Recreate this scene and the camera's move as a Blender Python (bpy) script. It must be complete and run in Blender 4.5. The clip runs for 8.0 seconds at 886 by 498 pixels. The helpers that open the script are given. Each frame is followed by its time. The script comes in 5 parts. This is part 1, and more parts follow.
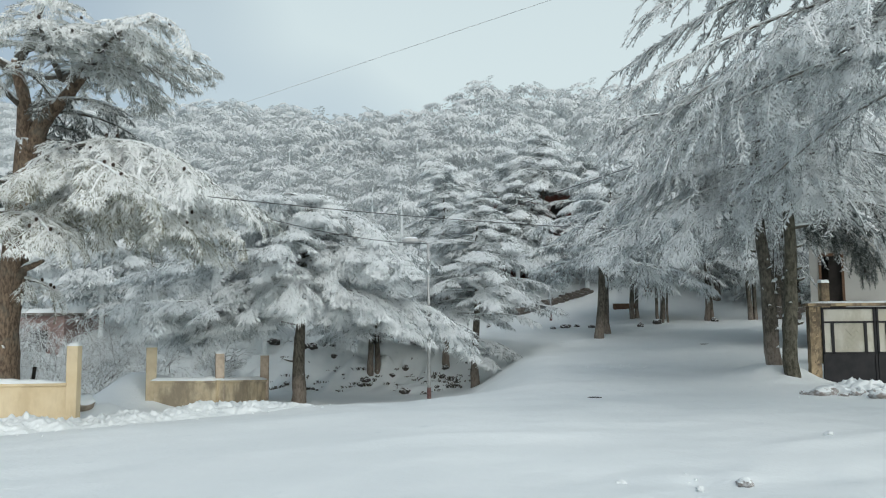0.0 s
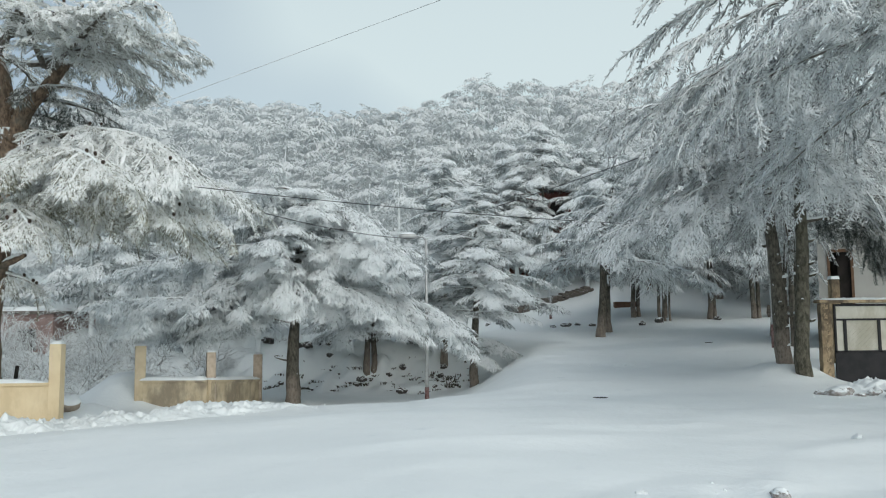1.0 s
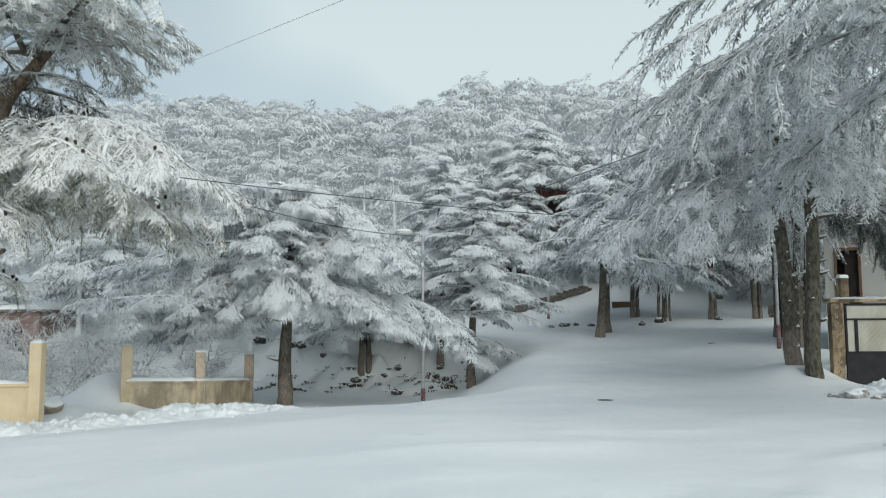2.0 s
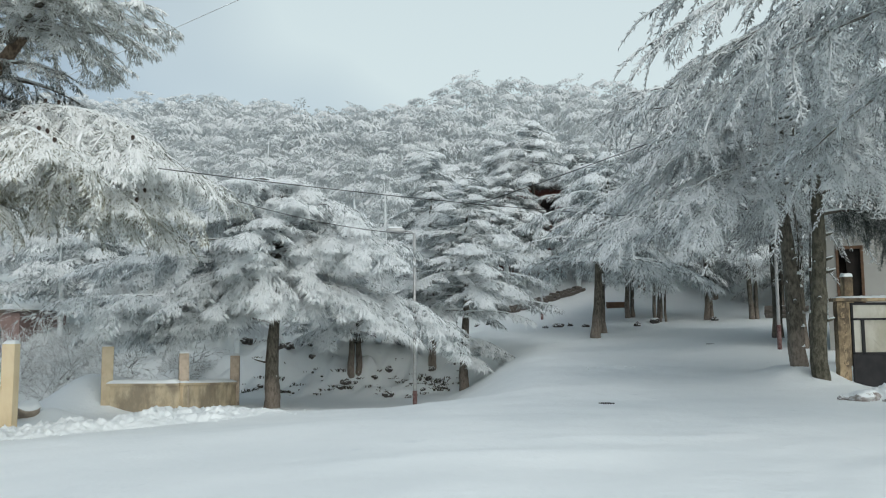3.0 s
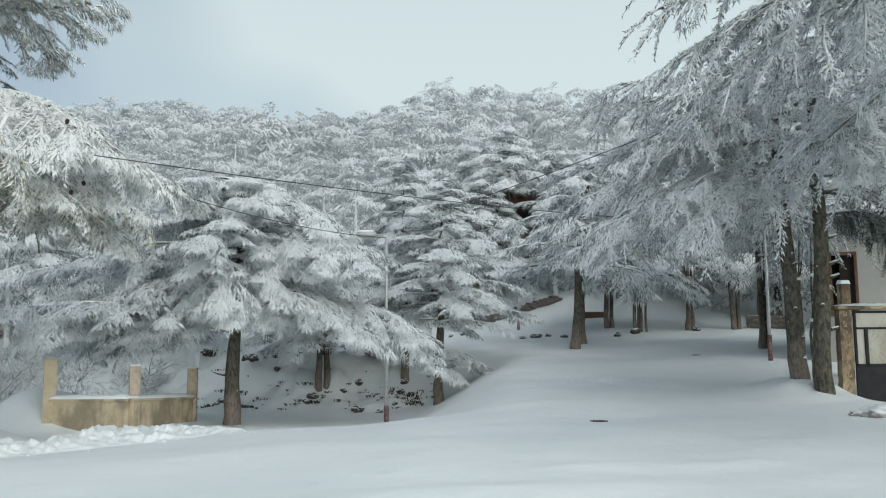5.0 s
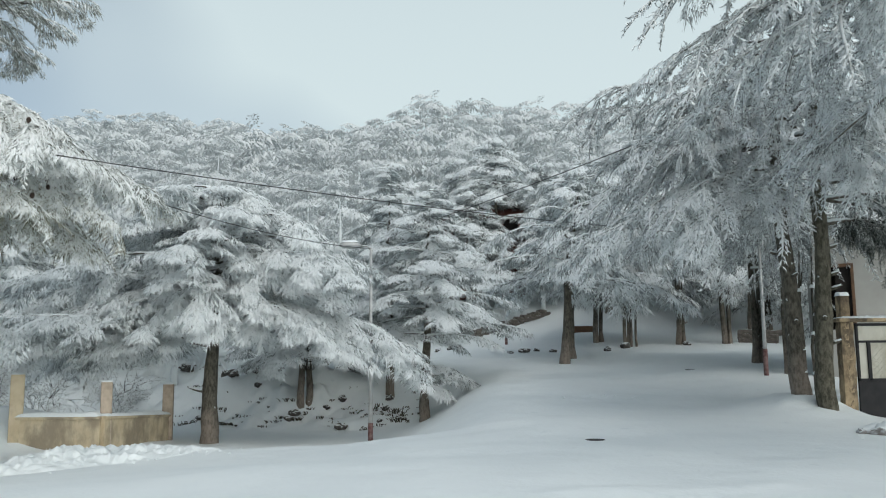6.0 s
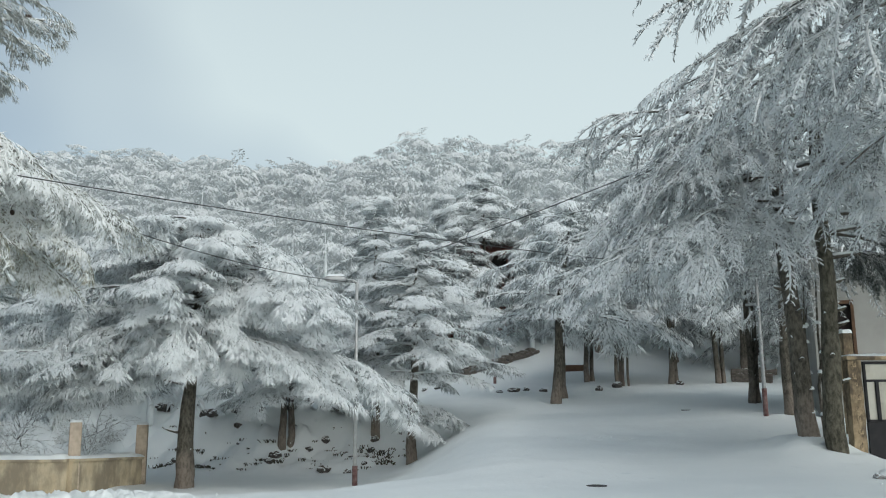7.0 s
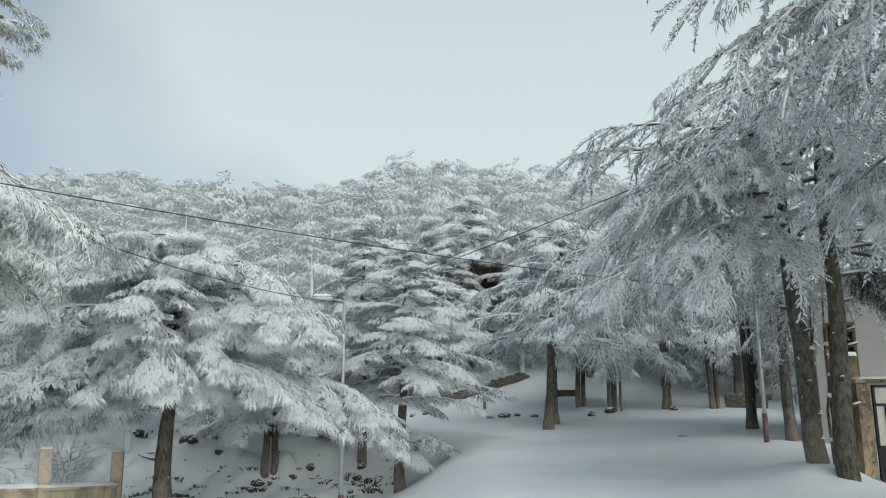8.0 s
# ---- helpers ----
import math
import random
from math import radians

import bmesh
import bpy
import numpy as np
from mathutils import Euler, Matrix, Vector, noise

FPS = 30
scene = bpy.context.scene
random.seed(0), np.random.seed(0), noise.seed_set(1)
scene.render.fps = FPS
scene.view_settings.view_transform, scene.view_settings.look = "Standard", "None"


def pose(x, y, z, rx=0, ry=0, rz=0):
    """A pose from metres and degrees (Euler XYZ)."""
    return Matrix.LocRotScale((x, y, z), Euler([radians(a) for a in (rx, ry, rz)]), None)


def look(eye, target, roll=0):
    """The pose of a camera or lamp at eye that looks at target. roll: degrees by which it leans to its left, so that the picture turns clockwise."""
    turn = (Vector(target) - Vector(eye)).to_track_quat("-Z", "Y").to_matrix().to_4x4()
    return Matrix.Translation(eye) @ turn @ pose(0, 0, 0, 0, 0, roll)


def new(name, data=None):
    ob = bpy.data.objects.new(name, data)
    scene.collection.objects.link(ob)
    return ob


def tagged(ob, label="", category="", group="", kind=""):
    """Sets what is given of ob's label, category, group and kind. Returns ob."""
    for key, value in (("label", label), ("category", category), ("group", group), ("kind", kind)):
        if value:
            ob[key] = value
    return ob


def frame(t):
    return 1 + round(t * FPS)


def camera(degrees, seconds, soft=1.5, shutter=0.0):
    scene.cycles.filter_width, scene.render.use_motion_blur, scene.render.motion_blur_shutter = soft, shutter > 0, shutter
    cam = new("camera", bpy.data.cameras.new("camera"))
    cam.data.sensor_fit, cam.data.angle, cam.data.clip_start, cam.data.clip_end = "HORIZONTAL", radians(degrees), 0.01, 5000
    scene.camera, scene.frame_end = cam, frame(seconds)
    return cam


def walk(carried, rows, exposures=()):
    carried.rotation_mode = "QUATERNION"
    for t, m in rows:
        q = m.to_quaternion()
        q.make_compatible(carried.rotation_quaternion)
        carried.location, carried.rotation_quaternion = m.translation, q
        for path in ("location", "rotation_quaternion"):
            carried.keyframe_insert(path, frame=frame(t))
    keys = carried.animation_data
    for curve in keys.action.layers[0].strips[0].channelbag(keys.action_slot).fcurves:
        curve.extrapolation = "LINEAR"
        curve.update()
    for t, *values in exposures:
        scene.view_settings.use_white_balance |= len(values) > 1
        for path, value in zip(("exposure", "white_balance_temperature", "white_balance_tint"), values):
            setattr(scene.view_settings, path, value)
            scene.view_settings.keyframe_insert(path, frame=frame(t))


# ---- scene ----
cam = camera(56.7, 8.0, soft=1.1)
PATH = [
    (0, (0.281, -0.341, 1.947), (0.256, 1.65, 2.136), -0.5),
    (0.5, (0.255, 0.143, 1.908), (0.232, 2.134, 2.097), -0.5),
    (1, (0.235, 0.626, 1.881), (0.216, 2.617, 2.069), -0.5),
    (1.5, (0.191, 1.096, 1.865), (0.177, 3.087, 2.053), -0.4),
    (3, (0.076, 2.512, 1.81), (0.092, 4.503, 2.002), -0.4),
    (3.5, (0.041, 2.983, 1.803), (0.072, 4.973, 1.995), -0.3),
    (4, (0.026, 3.466, 1.793), (0.073, 5.456, 1.989), -0.4),
    (4.5, (0.014, 3.971, 1.785), (0.08, 5.959, 1.99), -0.4),
    (6, (0.032, 5.421, 1.746), (0.151, 7.401, 2.001), -0.5),
    (6.5, (0.022, 5.932, 1.724), (0.158, 7.907, 2.009), -0.4),
    (7, (-0.009, 6.418, 1.73), (0.144, 8.381, 2.078), -0.4),
    (7.5, (-0.042, 6.887, 1.708), (0.129, 8.84, 2.105), -0.5),
    (8, (-0.068, 7.365, 1.687), (0.117, 9.314, 2.096), -0.4),
]
walk(cam, [(t, look(eye, target, roll)) for t, eye, target, roll in PATH])


# ---- world, sun, exposure ----
SUN_AZ, SUN_EL = 158.0, 26.0          # degrees, compass of the sun as seen from the road, and its height
world = bpy.data.worlds.new("winter_sky")
scene.world = world
world.use_nodes = True
wt = world.node_tree
wt.nodes.clear()
w_out = wt.nodes.new("ShaderNodeOutputWorld")
w_bg = wt.nodes.new("ShaderNodeBackground")
w_sky = wt.nodes.new("ShaderNodeTexSky")
w_sky.sky_type, w_sky.sun_disc = "NISHITA", False
w_sky.sun_elevation, w_sky.sun_rotation = radians(SUN_EL), radians(SUN_AZ)
w_sky.dust_density, w_sky.air_density = 1.2, 1.0
w_dim = wt.nodes.new("ShaderNodeVectorMath")
w_dim.operation = "SCALE"
w_dim.inputs["Scale"].default_value = 0.085
w_tc = wt.nodes.new("ShaderNodeTexCoord")
w_noise = wt.nodes.new("ShaderNodeTexNoise")
w_noise.inputs["Scale"].default_value = 1.6
w_noise.inputs["Detail"].default_value = 3.0
w_noise.inputs["Roughness"].default_value = 0.45
w_ramp = wt.nodes.new("ShaderNodeMapRange")
for k, v in (("From Min", 0.30), ("From Max", 0.56), ("To Min", 0.30), ("To Max", 0.96)):
    w_ramp.inputs[k].default_value = v
w_mix = wt.nodes.new("ShaderNodeMix")
w_mix.data_type = "RGBA"
w_mix.inputs[7].default_value = (0.675, 0.79, 0.812, 1)
wt.links.new(w_tc.outputs["Generated"], w_noise.inputs["Vector"])
w_side = wt.nodes.new("ShaderNodeSeparateXYZ")
w_lean = wt.nodes.new("ShaderNodeMath")
w_lean.operation, w_lean.inputs[1].default_value = "MULTIPLY_ADD", 0.44
wt.links.new(w_tc.outputs["Generated"], w_side.inputs[0])
wt.links.new(w_side.outputs["X"], w_lean.inputs[0])
wt.links.new(w_noise.outputs["Fac"], w_lean.inputs[2])
wt.links.new(w_lean.outputs[0], w_ramp.inputs["Value"])
w_sep = wt.nodes.new("ShaderNodeSeparateXYZ")
w_high = wt.nodes.new("ShaderNodeMapRange")
w_high.interpolation_type = "SMOOTHSTEP"
for k, v in (("From Min", 0.25), ("From Max", 0.95), ("To Min", 1.0), ("To Max", 0.5)):
    w_high.inputs[k].default_value = v
w_mul = wt.nodes.new("ShaderNodeMath")
w_mul.operation = "MULTIPLY"
wt.links.new(w_tc.outputs["Generated"], w_sep.inputs[0])
wt.links.new(w_sep.outputs["Z"], w_high.inputs["Value"])
wt.links.new(w_ramp.outputs["Result"], w_mul.inputs[0])
wt.links.new(w_high.outputs["Result"], w_mul.inputs[1])
wt.links.new(w_mul.outputs[0], w_mix.inputs[0])
wt.links.new(w_sky.outputs["Color"], w_dim.inputs[0])
wt.links.new(w_dim.outputs["Vector"], w_mix.inputs[6])
wt.links.new(w_mix.outputs[2], w_bg.inputs["Color"])
wt.links.new(w_bg.outputs["Background"], w_out.inputs["Surface"])
w_bg.inputs["Strength"].default_value = 1.0

sun_data = bpy.data.lights.new("sun", "SUN")
sun_data.energy, sun_data.angle, sun_data.color = 2.55, radians(80), (1.0, 0.965, 0.915)
sun = new("sun", sun_data)
az, el = radians(SUN_AZ), radians(SUN_EL)
to_sun = Vector((math.sin(az) * math.cos(el), math.cos(az) * math.cos(el), math.sin(el)))
sun.matrix_world = look(to_sun * 60, (0, 0, 0))
scene.view_settings.exposure = 0.0


# ---- materials ----
def mat(name, rough=0.8, metal=0.0):
    m = bpy.data.materials.new(name)
    m.use_nodes = True
    nt = m.node_tree
    b = nt.nodes["Principled BSDF"]
    b.inputs["Roughness"].default_value, b.inputs["Metallic"].default_value = rough, metal
    b.inputs["Specular IOR Level"].default_value = 0.25
    return m, nt, b


def noise_node(nt, scale, detail=4.0, rough=0.55, coord="Object", stretch=None):
    tc = nt.nodes.new("ShaderNodeTexCoord")
    n = nt.nodes.new("ShaderNodeTexNoise")
    n.inputs["Scale"].default_value, n.inputs["Detail"].default_value, n.inputs["Roughness"].default_value = scale, detail, rough
    if stretch:
        mp = nt.nodes.new("ShaderNodeMapping")
        mp.inputs["Scale"].default_value = stretch
        nt.links.new(tc.outputs[coord], mp.inputs["Vector"])
        nt.links.new(mp.outputs["Vector"], n.inputs["Vector"])
    else:
        nt.links.new(tc.outputs[coord], n.inputs["Vector"])
    return n.outputs["Fac"]


def span(nt, value, a, b, lo=0.0, hi=1.0):
    r = nt.nodes.new("ShaderNodeMapRange")
    r.interpolation_type = "SMOOTHSTEP"
    for k, v in (("From Min", a), ("From Max", b), ("To Min", lo), ("To Max", hi)):
        r.inputs[k].default_value = v
    nt.links.new(value, r.inputs["Value"])
    return r.outputs["Result"]


def blend(nt, fac, a, b):
    m = nt.nodes.new("ShaderNodeMix")
    m.data_type = "RGBA"
    for sock, v in ((m.inputs[6], a), (m.inputs[7], b)):
        if isinstance(v, tuple):
            sock.default_value = (*v, 1)
        else:
            nt.links.new(v, sock)
    if isinstance(fac, float):
        m.inputs[0].default_value = fac
    else:
        nt.links.new(fac, m.inputs[0])
    return m.outputs[2]


def sums(nt, op, a, b):
    m = nt.nodes.new("ShaderNodeMath")
    m.operation = op
    for sock, v in ((m.inputs[0], a), (m.inputs[1], b)):
        if isinstance(v, (int, float)):
            sock.default_value = v
        else:
            nt.links.new(v, sock)
    return m.outputs[0]


def up_facing(nt):
    g = nt.nodes.new("ShaderNodeNewGeometry")
    sp = nt.nodes.new("ShaderNodeSeparateXYZ")
    nt.links.new(g.outputs["Normal"], sp.inputs[0])
    return sp.outputs["Z"]


def bump(nt, b, height, strength, distance):
    n = nt.nodes.new("ShaderNodeBump")
    n.inputs["Strength"].default_value, n.inputs["Distance"].default_value = strength, distance
    nt.links.new(height, n.inputs["Height"])
    nt.links.new(n.outputs["Normal"], b.inputs["Normal"])


SNOW = (0.83, 0.88, 0.885)


def make_snow(name, coarse, fine, lump):
    m, nt, b = mat(name, 0.65)
    c = blend(nt, span(nt, noise_node(nt, coarse), 0.3, 0.7), (0.79, 0.845, 0.855), (0.855, 0.905, 0.91))
    c = blend(nt, span(nt, noise_node(nt, fine, 6), 0.62, 0.8), c, (0.74, 0.80, 0.815))
    nt.links.new(c, b.inputs["Base Color"])
    h = sums(nt, "ADD", noise_node(nt, fine, 5), sums(nt, "MULTIPLY", noise_node(nt, fine * 6, 3), 0.35))
    bump(nt, b, h, 0.8, lump)
    return m


def make_foliage(name, needle, frost, lo, hi, grain=1.0, cover=(0.885, 0.91, 0.905), speckle=1.9):
    """Needled twigs under snow: the snow lies on what faces up, rime clings to the rest."""
    m, nt, b = mat(name, 0.8)
    speck = sums(nt, "ADD", sums(nt, "MULTIPLY", noise_node(nt, 24.0 * grain, 3), 0.65), sums(nt, "MULTIPLY", noise_node(nt, 3.0, 3), 0.35))
    under = blend(nt, span(nt, speck, 0.40, 0.58), needle, frost)
    up = sums(nt, "ADD", up_facing(nt), sums(nt, "MULTIPLY", sums(nt, "SUBTRACT", noise_node(nt, 11.0 * grain, 3), 0.5), speckle))
    c = blend(nt, span(nt, up, lo, hi), under, cover)
    nt.links.new(c, b.inputs["Base Color"])
    thin = nt.nodes.new("ShaderNodeBsdfTranslucent")
    nt.links.new(c, thin.inputs["Color"])
    both = nt.nodes.new("ShaderNodeMixShader")
    both.inputs[0].default_value = 0.28
    nt.links.new(b.outputs[0], both.inputs[1])
    nt.links.new(thin.outputs[0], both.inputs[2])
    nt.links.new(both.outputs[0], nt.nodes["Material Output"].inputs["Surface"])
    return m


def make_bark(name, dark, light, lo=0.35, hi=0.75, foot=None):
    m, nt, b = mat(name, 0.9)
    ridges = noise_node(nt, 13.0, 7, 0.7, stretch=(1.0, 1.0, 0.42))
    c = blend(nt, span(nt, ridges, 0.35, 0.68), dark, light)
    c = blend(nt, span(nt, noise_node(nt, 2.1, 4), 0.5, 0.75, 0, 0.6), c, (0.16, 0.15, 0.12))
    if foot:
        # bark worn pale near the root, with a ragged upper edge
        tc, sep = nt.nodes.new("ShaderNodeTexCoord"), nt.nodes.new("ShaderNodeSeparateXYZ")
        nt.links.new(tc.outputs["Object"], sep.inputs[0])
        edge = sums(nt, "ADD", sep.outputs["Z"], sums(nt, "MULTIPLY", noise_node(nt, 1.4, 4), 2.2))
        c = blend(nt, sums(nt, "MULTIPLY", span(nt, edge, 2.4, 1.3), span(nt, ridges, 0.3, 0.6, 0.35, 0.85)), c, foot)
    up = sums(nt, "ADD", up_facing(nt), sums(nt, "MULTIPLY", sums(nt, "SUBTRACT", noise_node(nt, 5.0, 4), 0.5), 1.4))
    c = blend(nt, span(nt, up, lo, hi), c, SNOW)
    c = blend(nt, span(nt, noise_node(nt, 4.6, 4, 0.5), 0.69, 0.74, 0, 0.85), c, SNOW)
    nt.links.new(c, b.inputs["Base Color"])
    bump(nt, b, ridges, 0.9, 0.03)
    return m


def make_plain(name, a, b2, scale, rough=0.8, metal=0.0, lump=0.004, fine=40.0, stain=None, snowy=0.0):
    m, nt, b = mat(name, rough, metal)
    c = blend(nt, span(nt, noise_node(nt, scale, 5), 0.3, 0.7), a, b2)
    if stain:
        c = blend(nt, span(nt, noise_node(nt, scale * 0.45, 6, 0.65, stretch=(1, 1, 0.45)), 0.44, 0.60, 0, 0.8), c, stain)
    if snowy:
        up = sums(nt, "ADD", up_facing(nt), sums(nt, "MULTIPLY", sums(nt, "SUBTRACT", noise_node(nt, 4.0, 4), 0.5), 1.2))
        c = blend(nt, span(nt, up, snowy, snowy + 0.3), c, SNOW)
    nt.links.new(c, b.inputs["Base Color"])
    bump(nt, b, noise_node(nt, fine, 4), 0.5, lump)
    return m


M_SNOW = make_snow("packed_snow", 0.22, 2.1, 0.035)
M_CAP = make_snow("loose_snow", 1.2, 7.0, 0.02)
M_FOL = make_foliage("snowy_needles", (0.155, 0.175, 0.165), (0.59, 0.63, 0.64), -0.65, 0.15, cover=(0.90, 0.94, 0.95))
# darker copy of the snowy needles, the right-hand trees' shade in its colours
M_FOL_SHADE = make_foliage("shaded_rimed_needles", (0.095, 0.105, 0.097), (0.60, 0.63, 0.635), -0.6, 0.3, cover=(0.88, 0.915, 0.92))
M_FOL_GOLD = make_foliage("snowy_yellowish_needles", (0.115, 0.115, 0.07), (0.40, 0.395, 0.325), -0.15, 0.4, cover=(0.90, 0.93, 0.925))
M_FOL_OLD = make_foliage("snowy_olive_needles", (0.13, 0.135, 0.10), (0.52, 0.53, 0.49), -0.6, 0.15, cover=(0.91, 0.94, 0.94))
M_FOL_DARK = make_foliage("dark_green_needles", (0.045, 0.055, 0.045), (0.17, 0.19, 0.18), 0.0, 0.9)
# pale, low-contrast colours paint the hillside's haze as well as its frost
M_FOL_FAR = make_foliage("hazy_frosted_needles", (0.57, 0.595, 0.595), (0.67, 0.70, 0.705), -0.6, 0.4, 0.4, (0.75, 0.78, 0.785), 0.5)
M_BARK = make_bark("cedar_bark", (0.048, 0.044, 0.036), (0.16, 0.148, 0.12), foot=(0.26, 0.22, 0.185))
M_BARK_OLIVE = make_bark("olive_bark", (0.045, 0.043, 0.032), (0.155, 0.145, 0.11))
M_LIMB = make_bark("snowy_limb", (0.06, 0.054, 0.044), (0.185, 0.165, 0.135), -0.35, 0.15)
M_RIME_WOOD = make_bark("rimed_wood", (0.10, 0.10, 0.09), (0.26, 0.25, 0.23), -0.8, 0.0)
M_BARK_RED = make_bark("reddish_bark", (0.075, 0.054, 0.040), (0.25, 0.185, 0.13))
M_TWIG = make_bark("bare_twig", (0.09, 0.085, 0.08), (0.22, 0.21, 0.20), -0.75, 0.0)
M_OCHRE = make_plain("ochre_plaster", (0.52, 0.43, 0.29), (0.64, 0.55, 0.39), 1.6, 0.9, stain=(0.225, 0.19, 0.145))
M_OCHRE_CLEAN = make_plain("yellow_plaster", (0.66, 0.54, 0.35), (0.72, 0.61, 0.42), 1.2, 0.9, stain=(0.55, 0.44, 0.28))
M_WORN = make_plain("worn_plaster", (0.34, 0.28, 0.22), (0.56, 0.47, 0.37), 3.0, 0.9, lump=0.008, fine=25, stain=(0.17, 0.145, 0.12))
M_DIRTY = make_plain("dirty_snow", (0.20, 0.17, 0.15), (0.55, 0.56, 0.56), 3.5, 0.9, lump=0.02, fine=12, snowy=0.45)
M_TUFT = make_plain("dry_stalk", (0.05, 0.05, 0.04), (0.11, 0.10, 0.075), 9.0, 0.9)
M_STONE = make_plain("beige_stone", (0.25, 0.19, 0.12), (0.46, 0.36, 0.23), 4.0, 0.9, lump=0.012, fine=18, stain=(0.06, 0.05, 0.04))
M_IRON = make_plain("black_iron", (0.010, 0.011, 0.013), (0.02, 0.02, 0.022), 3.0, 0.55)
M_SHEET = make_plain("pale_sheet_metal", (0.50, 0.49, 0.42), (0.58, 0.57, 0.50), 2.0, 0.6, stain=(0.40, 0.38, 0.30))
M_PLASTER = make_plain("white_plaster", (0.30, 0.30, 0.28), (0.37, 0.37, 0.345), 0.8, 0.9)
M_DOOR = make_plain("brown_wood", (0.10, 0.06, 0.038), (0.15, 0.088, 0.053), 6.0, 0.6)
# near-black for stake and windows; also paints the shade inside the doorway
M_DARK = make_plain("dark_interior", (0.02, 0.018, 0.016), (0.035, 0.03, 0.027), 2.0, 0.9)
M_POLE = make_plain("galvanised_pole", (0.40, 0.41, 0.41), (0.52, 0.53, 0.53), 6.0, 0.5, 0.3)
M_REDPAINT = make_plain("worn_red_paint", (0.10, 0.04, 0.04), (0.24, 0.17, 0.16), 9.0, 0.7)
M_BRICK = make_plain("red_brown_wall", (0.16, 0.07, 0.057), (0.245, 0.11, 0.09), 2.0, 0.9)
M_PINK = make_plain("pink_plaster", (0.34, 0.24, 0.225), (0.43, 0.32, 0.30), 1.5, 0.9, stain=(0.26, 0.19, 0.17))
M_ROCK = make_plain("dark_rock", (0.05, 0.048, 0.045), (0.12, 0.11, 0.10), 4.0, 0.9, lump=0.02, fine=9, snowy=0.5)
M_BOULDER = make_plain("tawny_rock", (0.22, 0.18, 0.14), (0.36, 0.31, 0.25), 3.0, 0.9, lump=0.02, fine=9, snowy=-0.15)
M_WALLSTONE = make_plain("old_stone_wall", (0.095, 0.085, 0.074), (0.185, 0.165, 0.145), 3.0, 0.9, lump=0.03, fine=6, snowy=0.75)
M_WIRE = make_plain("black_cable", (0.02, 0.02, 0.022), (0.05, 0.05, 0.05), 8.0, 0.6)
M_CONE = make_plain("brown_cone", (0.03, 0.022, 0.018), (0.07, 0.05, 0.04), 20.0, 0.8)


# ---- mesh helpers ----
def tri_mesh(name, V, F):
    me = bpy.data.meshes.new(name)
    V, F = np.asarray(V, np.float32), np.asarray(F, np.int32)
    me.vertices.add(len(V))
    me.vertices.foreach_set("co", V.ravel())
    me.loops.add(F.size)
    me.loops.foreach_set("vertex_index", F.ravel())
    me.polygons.add(len(F))
    me.polygons.foreach_set("loop_start", np.arange(0, F.size, 3, dtype=np.int32))
    me.update(calc_edges=True)
    return me


class Soup:
    """Gathers pieces of triangles into one mesh."""

    def __init__(self):
        self.V, self.F, self.n = [], [], 0

    def add(self, V, F):
        self.V.append(V), self.F.append(np.asarray(F) + self.n)
        self.n += len(V)

    def mesh(self, name):
        return tri_mesh(name, np.concatenate(self.V), np.concatenate(self.F))


def thing(name, label, category, at=(0, 0, 0), group="", kind="", rz=0.0):
    e = new(name)
    e.matrix_world = pose(*at, 0, 0, rz)
    e.empty_display_size = 0.2
    return tagged(e, label, category, group, kind)


def hang_on(ob, parent):
    ob.parent = parent
    return ob


def part(name, bm, material, parent=None, label="", smooth=False):
    me = bpy.data.meshes.new(name)
    if smooth:
        for f in bm.faces:
            f.smooth = True
    bm.to_mesh(me)
    bm.free()
    me.materials.append(material)
    ob = new(name, me)
    if parent:
        ob.parent = parent
    return tagged(ob, label)


def mesh_part(name, me, material, parent=None, label=""):
    me.materials.append(material)
    ob = new(name, me)
    if parent:
        ob.parent = parent
    return tagged(ob, label)


def box(bm, cx, cy, cz, sx, sy, sz, bevel=0.0, rz=0.0):
    r = bmesh.ops.create_cube(bm, size=1.0, matrix=pose(cx, cy, cz, 0, 0, rz) @ Matrix.Diagonal((sx, sy, sz, 1)))
    if bevel:
        edges = list({e for v in r["verts"] for e in v.link_edges})
        bmesh.ops.bevel(bm, geom=edges, offset=bevel, segments=2, affect="EDGES", profile=0.6)
    return bm


def boxes(*rows, bevel=0.0):
    bm = bmesh.new()
    for r in rows:
        box(bm, *r[:6], bevel=bevel, rz=r[6] if len(r) > 6 else 0.0)
    return bm


